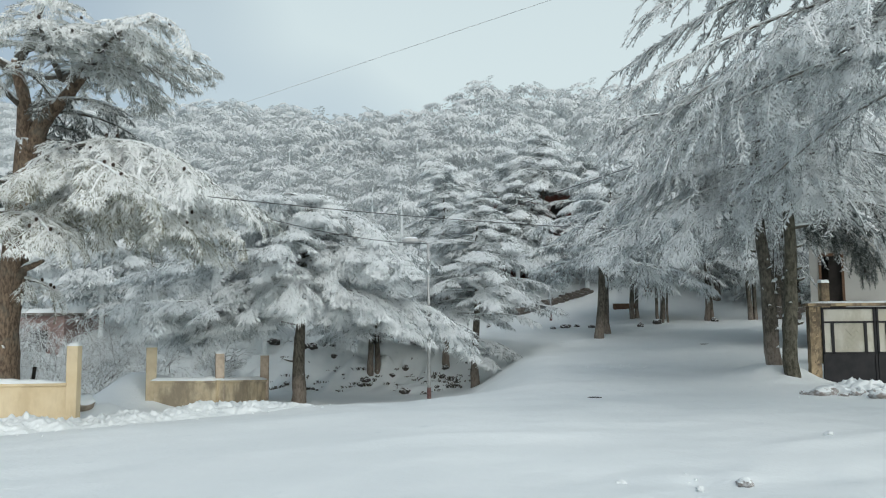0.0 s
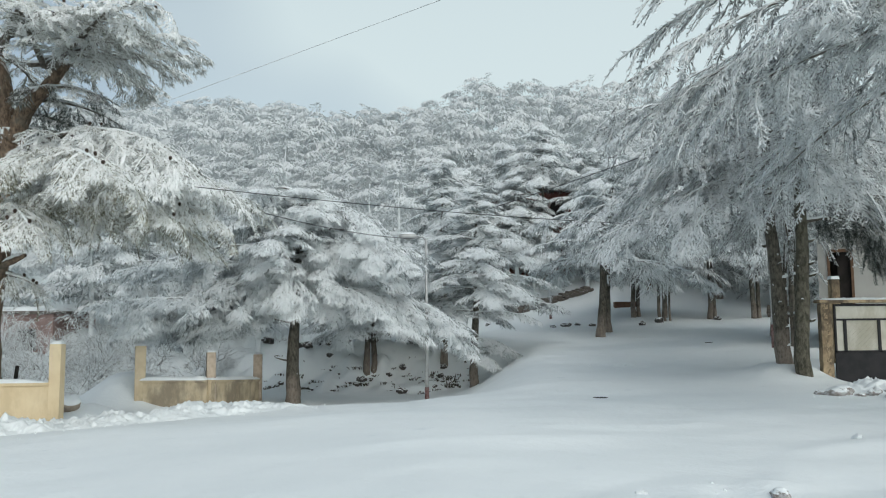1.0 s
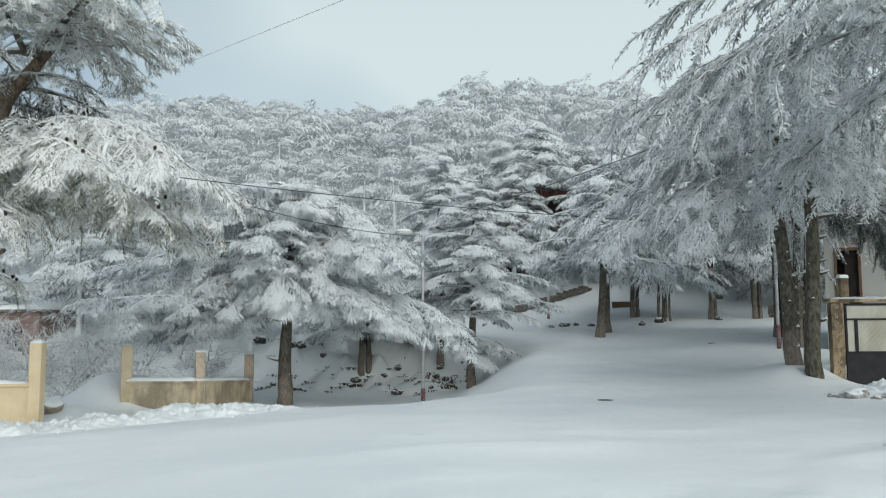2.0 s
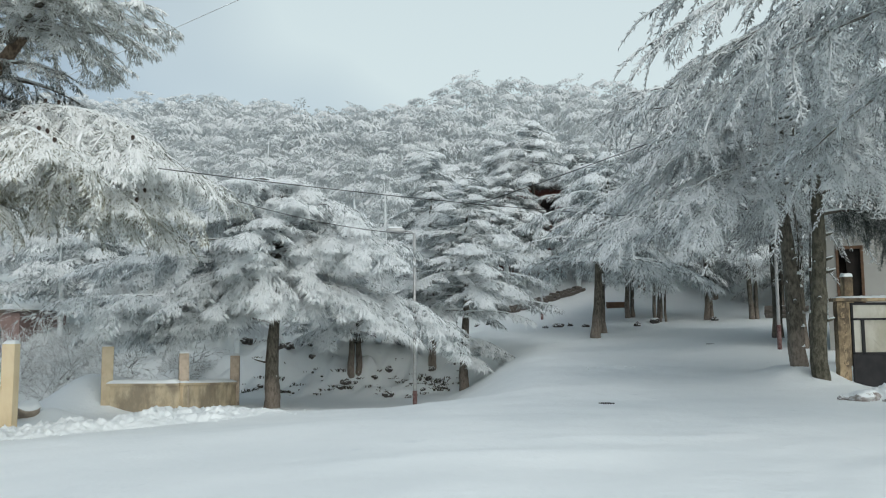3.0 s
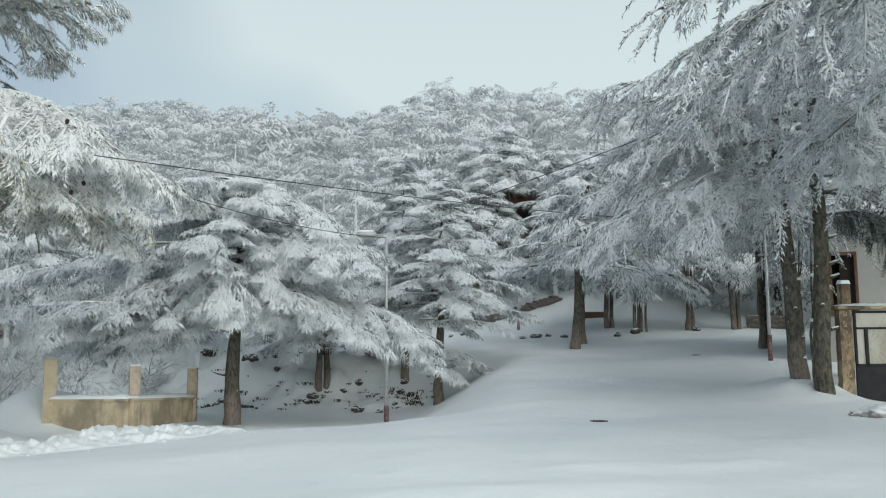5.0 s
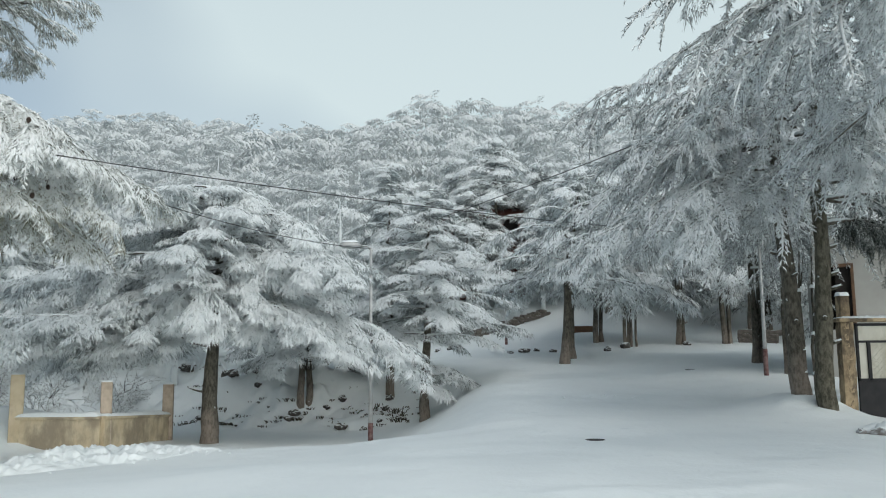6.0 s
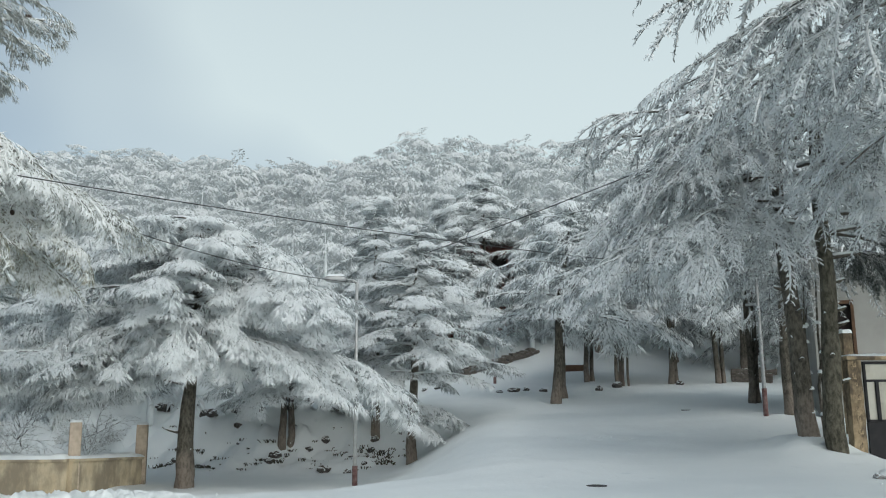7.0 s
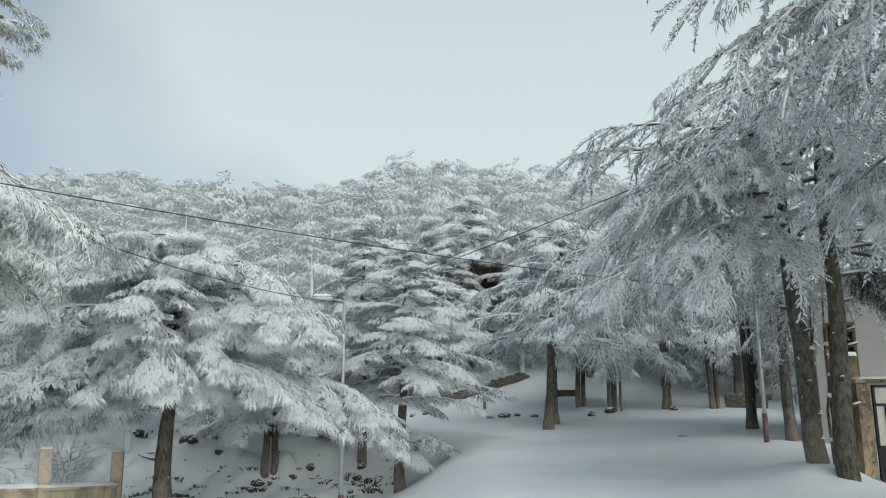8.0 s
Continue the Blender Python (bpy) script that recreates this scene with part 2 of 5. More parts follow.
def tube(points, radii, sides=6):
    P, R = np.asarray(points, float), np.asarray(radii, float)
    n = len(P)
    T = np.gradient(P, axis=0)
    T /= np.linalg.norm(T, axis=1, keepdims=True) + 1e-9
    ref = np.array([0, 0, 1.0]) if abs(T[0, 2]) < 0.8 else np.array([0, 1.0, 0])
    A = np.cross(T, ref)
    A /= np.linalg.norm(A, axis=1, keepdims=True) + 1e-9
    B = np.cross(A, T)
    ang = np.arange(sides) * 2 * np.pi / sides
    V = (P[:, None] + R[:, None, None] * (np.cos(ang)[None, :, None] * A[:, None] + np.sin(ang)[None, :, None] * B[:, None])).reshape(-1, 3)
    i, j = np.meshgrid(np.arange(n - 1), np.arange(sides), indexing="ij")
    a, b = i * sides + j, i * sides + (j + 1) % sides
    F = np.concatenate([np.stack([a, b, b + sides], -1).reshape(-1, 3), np.stack([a, b + sides, a + sides], -1).reshape(-1, 3)])
    V = np.concatenate([V, P[:1], P[-1:]])
    k = np.arange(sides)
    F = np.concatenate([F, np.stack([np.full(sides, n * sides), (k + 1) % sides, k], -1),
                        np.stack([np.full(sides, n * sides + 1), (n - 1) * sides + k, (n - 1) * sides + (k + 1) % sides], -1)])
    return V, F


def sstep(a, b, x):
    t = np.clip((x - a) / (b - a), 0, 1)
    return t * t * (3 - 2 * t)


def lattice(ix, iy, seed):
    h = np.sin(ix * 127.1 + iy * 311.7 + seed * 74.7) * 43758.5453
    return h - np.floor(h)


def vnoise(x, y, seed=0):
    ix, iy = np.floor(x), np.floor(y)
    fx, fy = x - ix, y - iy
    fx, fy = fx * fx * (3 - 2 * fx), fy * fy * (3 - 2 * fy)
    a, b = lattice(ix, iy, seed), lattice(ix + 1, iy, seed)
    c, d = lattice(ix, iy + 1, seed), lattice(ix + 1, iy + 1, seed)
    return (a * (1 - fx) + b * fx) * (1 - fy) + (c * (1 - fx) + d * fx) * fy - 0.5


# ---- ground ----
def smooth_ramp(v, soft=2.0):
    return soft * np.log1p(np.exp(np.clip(v / soft, -30, 30))) * (v < 30 * soft) + v * (v >= 30 * soft)


def ground_z(x, y):
    x, y = np.asarray(x, float), np.asarray(y, float)
    road = 0.30 - 0.0137 * np.clip(y, -40, 22)
    climb = 0.058 * smooth_ramp(y - 24) + 0.04 * smooth_ramp(y - 42)
    climb = np.minimum(climb, 2.9)
    road = road + climb * sstep(-0.5, 3.5, x) + 0.25 * sstep(9, 13, x) * sstep(28, 34, y)
    road = road - 0.055 * np.clip(-x, 0, 25) - 0.30 * sstep(3, -2, x) * sstep(18, 26, y)
    yy = np.minimum(y, 60)
    floor = -1.15 + 0.75 * smooth_ramp(yy - 40.0, 0.4) - 0.506 * smooth_ramp(yy - 42.8, 0.4)
    edge_y = 26.8 - 1.6 * sstep(-6, 1, x)
    edge_x = 2.4 + (y - 25) * 0.13 - 5.0 * sstep(44, 53, y) * sstep(76, 64, y)
    g = sstep(0, 2.2, y - edge_y) * sstep(-0.6, 4.6, edge_x - x)
    z = road * (1 - g) + floor * g
    stop = 128 + 36 * sstep(-14, -36, x)
    up = smooth_ramp(y - 59, 1.5) - smooth_ramp(y - stop, 6.0) * 1.15
    z = z + (0.338 + 0.09 * sstep(-8, 10, x)) * np.clip(up, 0, None)
    return z


def ridge(x, y, x0, y0, x1, y1, w):
    dx, dy = x1 - x0, y1 - y0
    t = np.clip(((x - x0) * dx + (y - y0) * dy) / (dx * dx + dy * dy), 0, 1)
    d = np.hypot(x - x0 - t * dx, y - y0 - t * dy)
    return np.exp(-(d / w) ** 2)


def snow_relief(x, y):
    near = np.exp(-np.clip(y - 60, 0, None) / 20) * np.exp(-np.clip(np.abs(x) - 40, 0, None) / 20)
    z = 0.10 * vnoise(x * 0.16, y * 0.16, 1) + 0.05 * vnoise(x * 0.5, y * 0.4, 2) + 0.018 * vnoise(x * 1.7, y * 1.4, 3)
    z = z + 0.05 * vnoise(x * 0.5 + 3, y * 0.9, 21) + 0.03 * vnoise(x * 1.1, y * 1.5, 22)
    prints = np.exp(-(((x - 6.7) / 1.1) ** 2 + ((y - 31) / 0.9) ** 2)) + 0.8 * np.exp(-(((x - 3.2) / 2.0) ** 2 + ((y - 9.6) / 0.8) ** 2))
    z = z + prints * (0.24 * vnoise(x * 2.2, y * 2.2, 23) + 0.08 * vnoise(x * 5, y * 5, 24))
    z = z + 0.055 * ridge(x, y, 2.0, 15.2, 4.8, 15.6, 0.32) + 0.04 * ridge(x, y, -1.0, 13.2, 2.4, 13.6, 0.4) + 0.05 * ridge(x, y, 5.0, 12.0, 8.0, 14.0, 0.35)
    # drift behind the parapet, mounds at the roots of the twin trees and by the gate
    z = z + 1.3 * np.exp(-(((x + 12.4) / 1.6) ** 2 + ((y - 32.6) / 1.4) ** 2)) + 0.5 * np.exp(-(((x + 12.2) / 1.0) ** 2 + ((y - 28.9) / 0.9) ** 2)) + 0.8 * np.exp(-(((x + 10.4) / 1.6) ** 2 + ((y - 33.8) / 1.3) ** 2))
    z = z + 0.50 * np.exp(-(((x - 10.6) / 1.5) ** 2 + ((y - 26.6) / 1.6) ** 2)) * (1 + 0.5 * vnoise(x * 2, y * 2, 7))
    z = z - 0.28 * np.exp(-(((x - 13.4) / 1.7) ** 2 + ((y - 25.9) / 1.6) ** 2))
    # tumbled snow on the bank beyond the gully
    rough = sstep(38, 41, y) * sstep(50, 45, y) * sstep(0.6, -1.6, x)
    z = z + rough * 2.6 * (0.20 * vnoise(x * 0.8, y * 0.8, 9) + 0.32 * vnoise(x * 1.9, y * 1.9, 10) + 0.2 * np.abs(vnoise(x * 3.6, y * 3.6, 13)))
    # scuffed snow close to the road's right edge
    scuff = sstep(1, 3, x) * sstep(11, 5, y) + 0.6 * sstep(6, 8, x) * sstep(24, 18, y) * sstep(8, 14, y)
    z = z + scuff * 0.09 * np.clip(vnoise(x * 3.1, y * 3.1, 11) + 0.5 * vnoise(x * 7, y * 7, 12), 0, None)
    return z * near


def surface(x, y):
    return float(ground_z(x, y) + snow_relief(np.asarray(x, float), np.asarray(y, float)))


def spaced(lo, hi, step, far_lo, far_hi):
    mid = list(np.arange(lo, hi + 1e-6, step))
    a, b, d = lo, hi, step
    left, right = [], []
    while a > far_lo:
        d *= 1.16
        a -= d
        left.append(max(a, far_lo))
    d = step
    while b < far_hi:
        d *= 1.16
        b += d
        right.append(min(b, far_hi))
    return np.array(left[::-1] + mid + right)


gx, gy = spaced(-19, 20, 0.25, -2500, 2500), spaced(5, 47, 0.25, -2500, 2500)
GX, GY = np.meshgrid(gx, gy)
GZ = ground_z(GX, GY) + snow_relief(GX, GY)
nx, ny = len(gx), len(gy)
gi, gj = np.meshgrid(np.arange(ny - 1), np.arange(nx - 1), indexing="ij")
ga = gi * nx + gj
GF = np.concatenate([np.stack([ga, ga + 1, ga + nx + 1], -1).reshape(-1, 3), np.stack([ga, ga + nx + 1, ga + nx], -1).reshape(-1, 3)])
ground = mesh_part("ground", tri_mesh("ground", np.stack([GX, GY, GZ], -1).reshape(-1, 3), GF), M_SNOW)
tagged(ground, "snow-covered road and hillside with ploughed ridges", "ground", kind="structure")


def snowbank(name, label, line, half, height, seed, step=0.06):
    """Ploughed snow thrown up along a line: a strip of clods that sinks into the ground at its edges."""
    line = np.asarray(line, float)
    seg = np.hypot(*np.diff(line, axis=0).T)
    run = np.concatenate([[0], np.cumsum(seg)])
    u = np.arange(0, run[-1], step)
    cx, cy = np.interp(u, run, line[:, 0]), np.interp(u, run, line[:, 1])
    even = np.ones(60) / 60
    cx, cy = (np.convolve(np.pad(c, 60, "edge"), np.convolve(even, even), "same")[60:-60] for c in (cx, cy))
    u, cx, cy = u[30:-30], cx[30:-30], cy[30:-30]
    tx, ty = np.gradient(cx), np.gradient(cy)
    n = np.hypot(tx, ty)
    v = np.arange(-half, half + 1e-6, step)
    X = cx[:, None] - (ty / n)[:, None] * v[None]
    Y = cy[:, None] + (tx / n)[:, None] * v[None]
    ends = np.clip(np.minimum(u - u[0], u[-1] - u) / 2.6, 0, 1)[:, None]
    prof = np.clip(1 - (np.abs(v)[None] / (half * (0.78 + 0.45 * vnoise(u * 0.6, u * 0.0 + seed, seed) + 0.22 * vnoise(u * 1.9, u * 0.0 + seed, seed + 6) + 0.1 * vnoise(u * 5, u * 0.0 + seed, seed + 7))[:, None])) ** 1.25, -0.3, 1) * ends
    big = 0.75 + 1.1 * vnoise(X * 0.8, Y * 0.8, seed + 1)
    clods = np.abs(vnoise(X * 1.6, Y * 1.6, seed + 2)) * 0.7 + np.abs(vnoise(X * 3.4, Y * 3.4, seed + 3)) * 0.8 + 0.75 * np.abs(vnoise(X * 7, Y * 7, seed + 4)) + 0.36 * vnoise(X * 13, Y * 13, seed + 5)
    Z = ground_z(X, Y) + snow_relief(X, Y) - 0.06 + height * np.clip(prof, -0.3, None) * np.clip(big, 0.15, None) + height * np.clip(prof * 1.6, 0, 1) * (clods - 0.15) * 0.8
    a, b = X.shape
    i, j = np.meshgrid(np.arange(a - 1), np.arange(b - 1), indexing="ij")
    k = i * b + j
    F = np.concatenate([np.stack([k, k + b + 1, k + 1], -1).reshape(-1, 3), np.stack([k, k + b, k + b + 1], -1).reshape(-1, 3)])
    ob = mesh_part(name, tri_mesh(name, np.stack([X, Y, Z], -1).reshape(-1, 3), F), M_CAP)
    return tagged(ob, label, "snowbank", "snowbanks", "stuff")


snowbank("snowbank", "lumpy ploughed snowbank along the verge", [(-26, 14.9), (-11.7, 21.0), (-8.2, 25.0), (-2.6, 28.3)], 2.3, 0.37, 31)
snowbank("snowbank", "heap of dirty snow clods before the gate", [(8.2, 24.0), (11.3, 22.6), (16.5, 21.3)], 1.2, 0.5, 37)


# ---- trees ----
def spike(base, tip, half, arch=0.0, fine=True, roll=0.0):
    """One snow-laden twig, bowed upwards by arch: a tapered ridge with sagging edges, or a single thin needle."""
    base, tip = np.asarray(base, float), np.asarray(tip, float)
    axis = tip - base
    side = np.cross(axis, (0, 0, 1.0))
    side /= np.linalg.norm(side) + 1e-9
    up = np.cross(side, axis)
    up /= np.linalg.norm(up) + 1e-9
    side, up = side * math.cos(roll) + up * math.sin(roll), up * math.cos(roll) - side * math.sin(roll)
    mid = base + axis * 0.5 + up * arch * np.linalg.norm(axis)
    left, right = (mid + k * half * side - up * half * 0.6 for k in (-1, 1))
    if fine:
        return np.array([base, left, mid + up * half * 0.5, right, tip]), np.array([(0, 1, 2), (0, 2, 3), (1, 4, 2), (2, 4, 3)])
    return np.array([base + half * side, base - half * side, tip + (mid - base - axis * 0.5)]), np.array([(0, 1, 2)])


def strip(Q, half, step, rng, hump=0.3):
    """Snow lying along a twig: a ridge with ragged, sagging edges."""
    Q = np.asarray(Q, float)
    seg = np.linalg.norm(np.diff(Q, axis=0), axis=1)
    run = np.concatenate([[0], np.cumsum(seg)])
    L = run[-1]
    n = max(4, int(L / step) + 1)
    u = np.linspace(0, L, n)
    c = np.stack([np.interp(u, run, Q[:, k]) for k in range(3)], -1)
    tan = np.gradient(c, axis=0)
    side = np.cross(tan, (0, 0, 1.0))
    side /= np.linalg.norm(side, axis=1, keepdims=True) + 1e-9
    taper = np.clip(np.minimum(0.35 + u / (3 * half), 0.12 + (L - u) / (2.5 * half)), 0, 1)
    up = np.array([0, 0, 1.0])
    wl, wr_ = (half * taper * rng.uniform(0.3, 1.35, n) for _ in range(2))
    slide = tan / (np.linalg.norm(tan, axis=1, keepdims=True) + 1e-9)
    a = c + side * wl[:, None] - up * (wl * rng.uniform(0.25, 0.95, n))[:, None] + slide * (wl * 0.5)[:, None]
    b = c - side * wr_[:, None] - up * (wr_ * rng.uniform(0.25, 0.95, n))[:, None] + slide * (wr_ * 0.5)[:, None]
    t = c + up * (half * hump * taper * rng.uniform(0.6, 1.4, n))[:, None]
    V = np.stack([a, t, b], 1).reshape(-1, 3)
    i = np.arange(n - 1)[:, None] * 3
    F = np.concatenate([i + r for r in ((0, 1, 4), (0, 4, 3), (1, 2, 5), (1, 5, 4))])
    return V, F


def plume(rng, n, wide, sag, drop, twig, half, rim=0.5, lift=0.04, fan=58):
    """One spray, a metre long, along x: snow on a domed fan of twigs that overlap like thatch and hang at its rim."""
    s = Soup()
    sway = rng.uniform(-0.12, 0.12)

    def top(x, y):
        return -sag * max(x, 0.0) ** 1.8 - drop * abs((y - sway * x * x) / wide) ** 1.7

    def breadth(u):
        return wide * min(1.0, 0.3 + 2.0 * u) * (1 - 0.7 * u ** 3)
    for i in range(n):
        u = ((i + rng.random()) / n) ** 0.85
        v = rng.uniform(-1, 1)
        x = u * 0.86
        y = v * breadth(u) + sway * x * x
        e = max(abs(v), u) ** 2
        an = v * radians(fan) + rng.normal(0, 0.32)
        ln = twig * rng.uniform(0.65, 1.3) * (0.7 + 0.5 * e)
        tx, ty = x + ln * math.cos(an), y + ln * math.sin(an)
        z = top(x, y)
        tz = 0.35 * z + 0.65 * top(tx, ty) - e * ln * rng.uniform(0, 2 * rim) + lift * rng.uniform(-0.6, 0.5)
        s.add(*spike((x, y, z + lift * rng.uniform(-0.2, 1.0)), (tx, ty, tz), half * rng.uniform(0.7, 1.25), 0.12 * e, False, rng.normal(0, 0.5)))
    return np.concatenate(s.V), np.concatenate(s.F)


def fishbone(rng, pairs, twig, half, sag, cord, twiglets=3, down=(0.1, 0.9), open_=(25, 65), fine=True):
    """A weeping spray, a metre long, along x: a snowy cord with bowed twigs hanging on both sides, each with small offshoots."""
    s = Soup()
    sway, ph = rng.uniform(-0.2, 0.2), rng.uniform(0, 6)

    def line(t):
        return np.array([t, 0.03 * math.sin(5 * t + ph) + sway * t * t, -sag * t ** 1.7])
    s.add(*tube([line(t) for t in np.linspace(0, 1, 5)], cord * rng.uniform(0.7, 1.25, 5) * np.array([0.9, 1, 1, 0.8, 0.25]), 3))
    for k in range(pairs):
        for sd in (-1, 1):
            t = min(0.98, max(0.03, (k + 0.5 + rng.uniform(-0.5, 0.5)) / pairs))
            ln = twig * (1.15 - 0.6 * t) * rng.uniform(0.6, 1.25)
            an = radians(rng.uniform(*open_))
            way = np.array([math.cos(an), sd * math.sin(an), -rng.uniform(*down)])
            p = line(t)
            q = p + ln * way / np.linalg.norm(way)
            s.add(*spike(p, q, half * rng.uniform(0.75, 1.25), rng.uniform(0.08, 0.22), fine))
            for _ in range(twiglets):
                f = rng.uniform(0.25, 0.9)
                b = p + (q - p) * f + (0, 0, 0.1 * ln)
                w = way + rng.normal(0, 0.6, 3)
                s.add(*spike(b, b + 0.42 * ln * w / np.linalg.norm(w), half, 0.1, False, rng.normal(0, 0.6)))
    return np.concatenate(s.V), np.concatenate(s.F)


frng = np.random.default_rng(5)
FERNS = [fishbone(frng, 15, 0.27, 0.014, frng.uniform(0.2, 0.4), 0.03, 4, (-0.05, 0.6), (35, 72)) for _ in range(4)]
PLUMES = [plume(frng, 220, 0.40, 0.30, 0.20, 0.14, 0.0155) for _ in range(14)]
PLUMES_WEEP = [fishbone(frng, 14, 0.22, 0.0145, frng.uniform(0.3, 0.7), 0.024, 4) for _ in range(14)]
PLUMES_OLD = PLUMES[:8] + FERNS + PLUMES_WEEP[10:]
PLUMES_MIX = PLUMES_WEEP[:12] + PLUMES[:1]
PLUMES_MID = [plume(frng, 110, 0.40, 0.30, 0.20, 0.16, 0.021) for _ in range(10)]
PLUMES_FAR = [plume(frng, 64, 0.46, 0.32, 0.22, 0.135, 0.034, lift=0.05) for _ in range(8)]
PLUMES_DIM = [plume(frng, 38, 0.50, 0.34, 0.24, 0.16, 0.05, lift=0.08) for _ in range(8)]


def spread_fronds(soup, rows, kinds, rng):
    """rows: place, compass, pitch, roll (radians), length."""
    rows = np.asarray(rows, float)
    if not len(rows):
        return
    pick = rng.integers(0, len(kinds), len(rows))
    for k, (V, F) in enumerate(kinds):
        r = rows[pick == k]
        if not len(r):
            continue
        ca, sa, cp, sp_, cr, sr = (f(r[:, c]) for c in (3, 4, 5) for f in (np.cos, np.sin))
        zero = np.zeros(len(r))
        X = np.stack([ca * cp, sa * cp, sp_], -1)
        Y0 = np.stack([-sa, ca, zero], -1)
        Z0 = np.cross(X, Y0)
        Y = Y0 * cr[:, None] + Z0 * sr[:, None]
        Z = np.cross(X, Y)
        R = np.stack([X, Y, Z], -1)
        W = np.einsum("nij,vj->nvi", R, V) * r[:, 6][:, None, None] + r[:, None, :3]
        G = F[None] + (np.arange(len(r)) * len(V))[:, None, None]
        soup.add(W.reshape(-1, 3), G.reshape(-1, 3))


def limb(rng, start, compass, length, rise, droop, wide=0.36, step=0.5, hang=0.0, fl=1.1, r0=0.1, gap=0.6, first=0.16, sides=6, cord=0.0, pad=0.05, fine=0.14, tilt=0.55):
    """One limb: wood as a tube, snow lying on its twigs, and a flat fan of sprays along it."""
    N = 12 if sides > 3 else 6
    s = np.linspace(0, 1, N)
    el = np.radians(rise - droop * s ** 1.5)
    a = np.radians(compass) + 0.12 * np.sin(s * 4 + rng.uniform(0, 6))
    d = np.stack([np.cos(a) * np.cos(el), np.sin(a) * np.cos(el), np.sin(el)], -1) * (length / (N - 1))
    P = np.concatenate([[start], start + np.cumsum(d[:-1], 0)])
    wood, rows, twigs = tube(P, r0 * (1 - 0.86 * s) + 0.008, sides), [], []
    t = first
    side = rng.choice([-1, 1])

    def spray(p, way, pitch, size):
        if rng.random() < hang:
            pitch, size = -math.radians(rng.uniform(28, 66)), size * 1.15
        rows.append((*p, way, pitch, rng.uniform(-0.3, 0.3), size * rng.uniform(0.75, 1.2)))
    while t < 0.97:
        i = min(int(t * (N - 1)), N - 2)
        u = t * (N - 1) - i
        p = P[i] * (1 - u) + P[i + 1] * u
        side = -side
        ca = a[i] + side * math.radians(rng.uniform(40, 74)) * (1 - 0.35 * t)
        ln = wide * length * (0.35 + 0.95 * (1 - t) ** 0.8) * min(1, 0.35 + 2.2 * t) * rng.uniform(0.65, 1.2)
        ln = max(ln, 0.4)
        e0 = el[i] * 0.5 + math.radians(rng.uniform(-6, 8))
        n2 = max(1, round(ln / gap))
        spray(p + (0, 0, r0 * (1 - 0.86 * t)), a[i] - side * rng.uniform(0.1, 0.8), el[i] * tilt, fl * 0.85)
        Q = [p]
        for k in range(n2):
            ee = max(e0 - math.radians(10 + droop * 0.3 + cord) * ((k + 0.6) / n2), -1.35)
            Q.append(Q[-1] + ln / n2 * np.array([math.cos(ca) * math.cos(ee), math.sin(ca) * math.cos(ee), math.sin(ee)]))
            spray(Q[-1] - (Q[-1] - Q[-2]) * 0.4, ca + rng.uniform(-0.5, 0.5), ee * tilt, fl)
        if pad:
            twigs.append(strip(Q, pad * min(1.0, 0.5 + ln), fine, rng))
        t += step / length * rng.uniform(0.7, 1.3)
    if pad:
        twigs.append(strip(P[N // 4:], pad * 1.3, fine, rng))
    for v in (-0.35, 0.35):
        spray(P[-2], a[-1] + v, el[-1] * tilt, fl)
    rows.append((*P[-1], a[-1], el[-1] * tilt, 0, fl))
    return wood, twigs, rows


def trunk_tube(rng, pts, r0, r1, sides=12, knobs=0.10):
    """A trunk with a flared foot and an uneven, ribbed skin."""
    pts = np.asarray(pts, float)
    n = 22
    u = np.linspace(0, len(pts) - 1, n)
    P = np.stack([np.interp(u, np.arange(len(pts)), pts[:, k]) for k in range(3)], -1)
    t = np.linspace(0, 1, n)
    P[:, 0] += 0.05 * np.sin(t * 9 + rng.uniform(0, 6)) * (t > 0.05)
    R = r0 + (r1 - r0) * t + r0 * 0.16 * np.exp(-t * 26)
    V, F = tube(P, R, sides)
    ring = V[: n * sides].reshape(n, sides, 3)
    w = 1 + knobs * rng.normal(0, 0.5, (n, sides)) + 0.09 * np.sin(np.arange(sides) * 2.1 + rng.uniform(0, 6))[None]
    ring[:] = P[:, None] + (ring - P[:, None]) * w[..., None]
    return V, F


def cone_mesh():
    bm = bmesh.new()
    bmesh.ops.create_uvsphere(bm, u_segments=8, v_segments=6, radius=0.5, matrix=Matrix.Translation((0, 0, 0.05)) @ Matrix.Diagonal((0.085, 0.085, 0.12, 1)))
    for v in bm.verts:
        v.co.x *= 1 + 0.12 * math.sin(v.co.z * 260)
    me = bpy.data.meshes.new("cone")
    bm.to_mesh(me)
    bm.free()
    me.materials.append(M_CONE)
    return me


CONE = cone_mesh()


def snow_lump(sx, sy, h):
    u, v = np.meshgrid(np.linspace(-1, 1, 9), np.linspace(-1, 1, 7))
    r = np.clip(1 - u ** 4, 0, 1) * np.clip(1 - v ** 2, 0, 1)
    V = np.stack([u * sx, v * sy * np.sqrt(np.clip(1 - 0.5 * u ** 2, 0, 1)), h * np.sqrt(r) - 0.02], -1).reshape(-1, 3)
    i, j = np.meshgrid(np.arange(6), np.arange(8), indexing="ij")
    a = i * 9 + j
    return tri_mesh("snow_cap", V, np.concatenate([np.stack([a, a + 1, a + 10], -1).reshape(-1, 3), np.stack([a, a + 10, a + 9], -1).reshape(-1, 3)]))


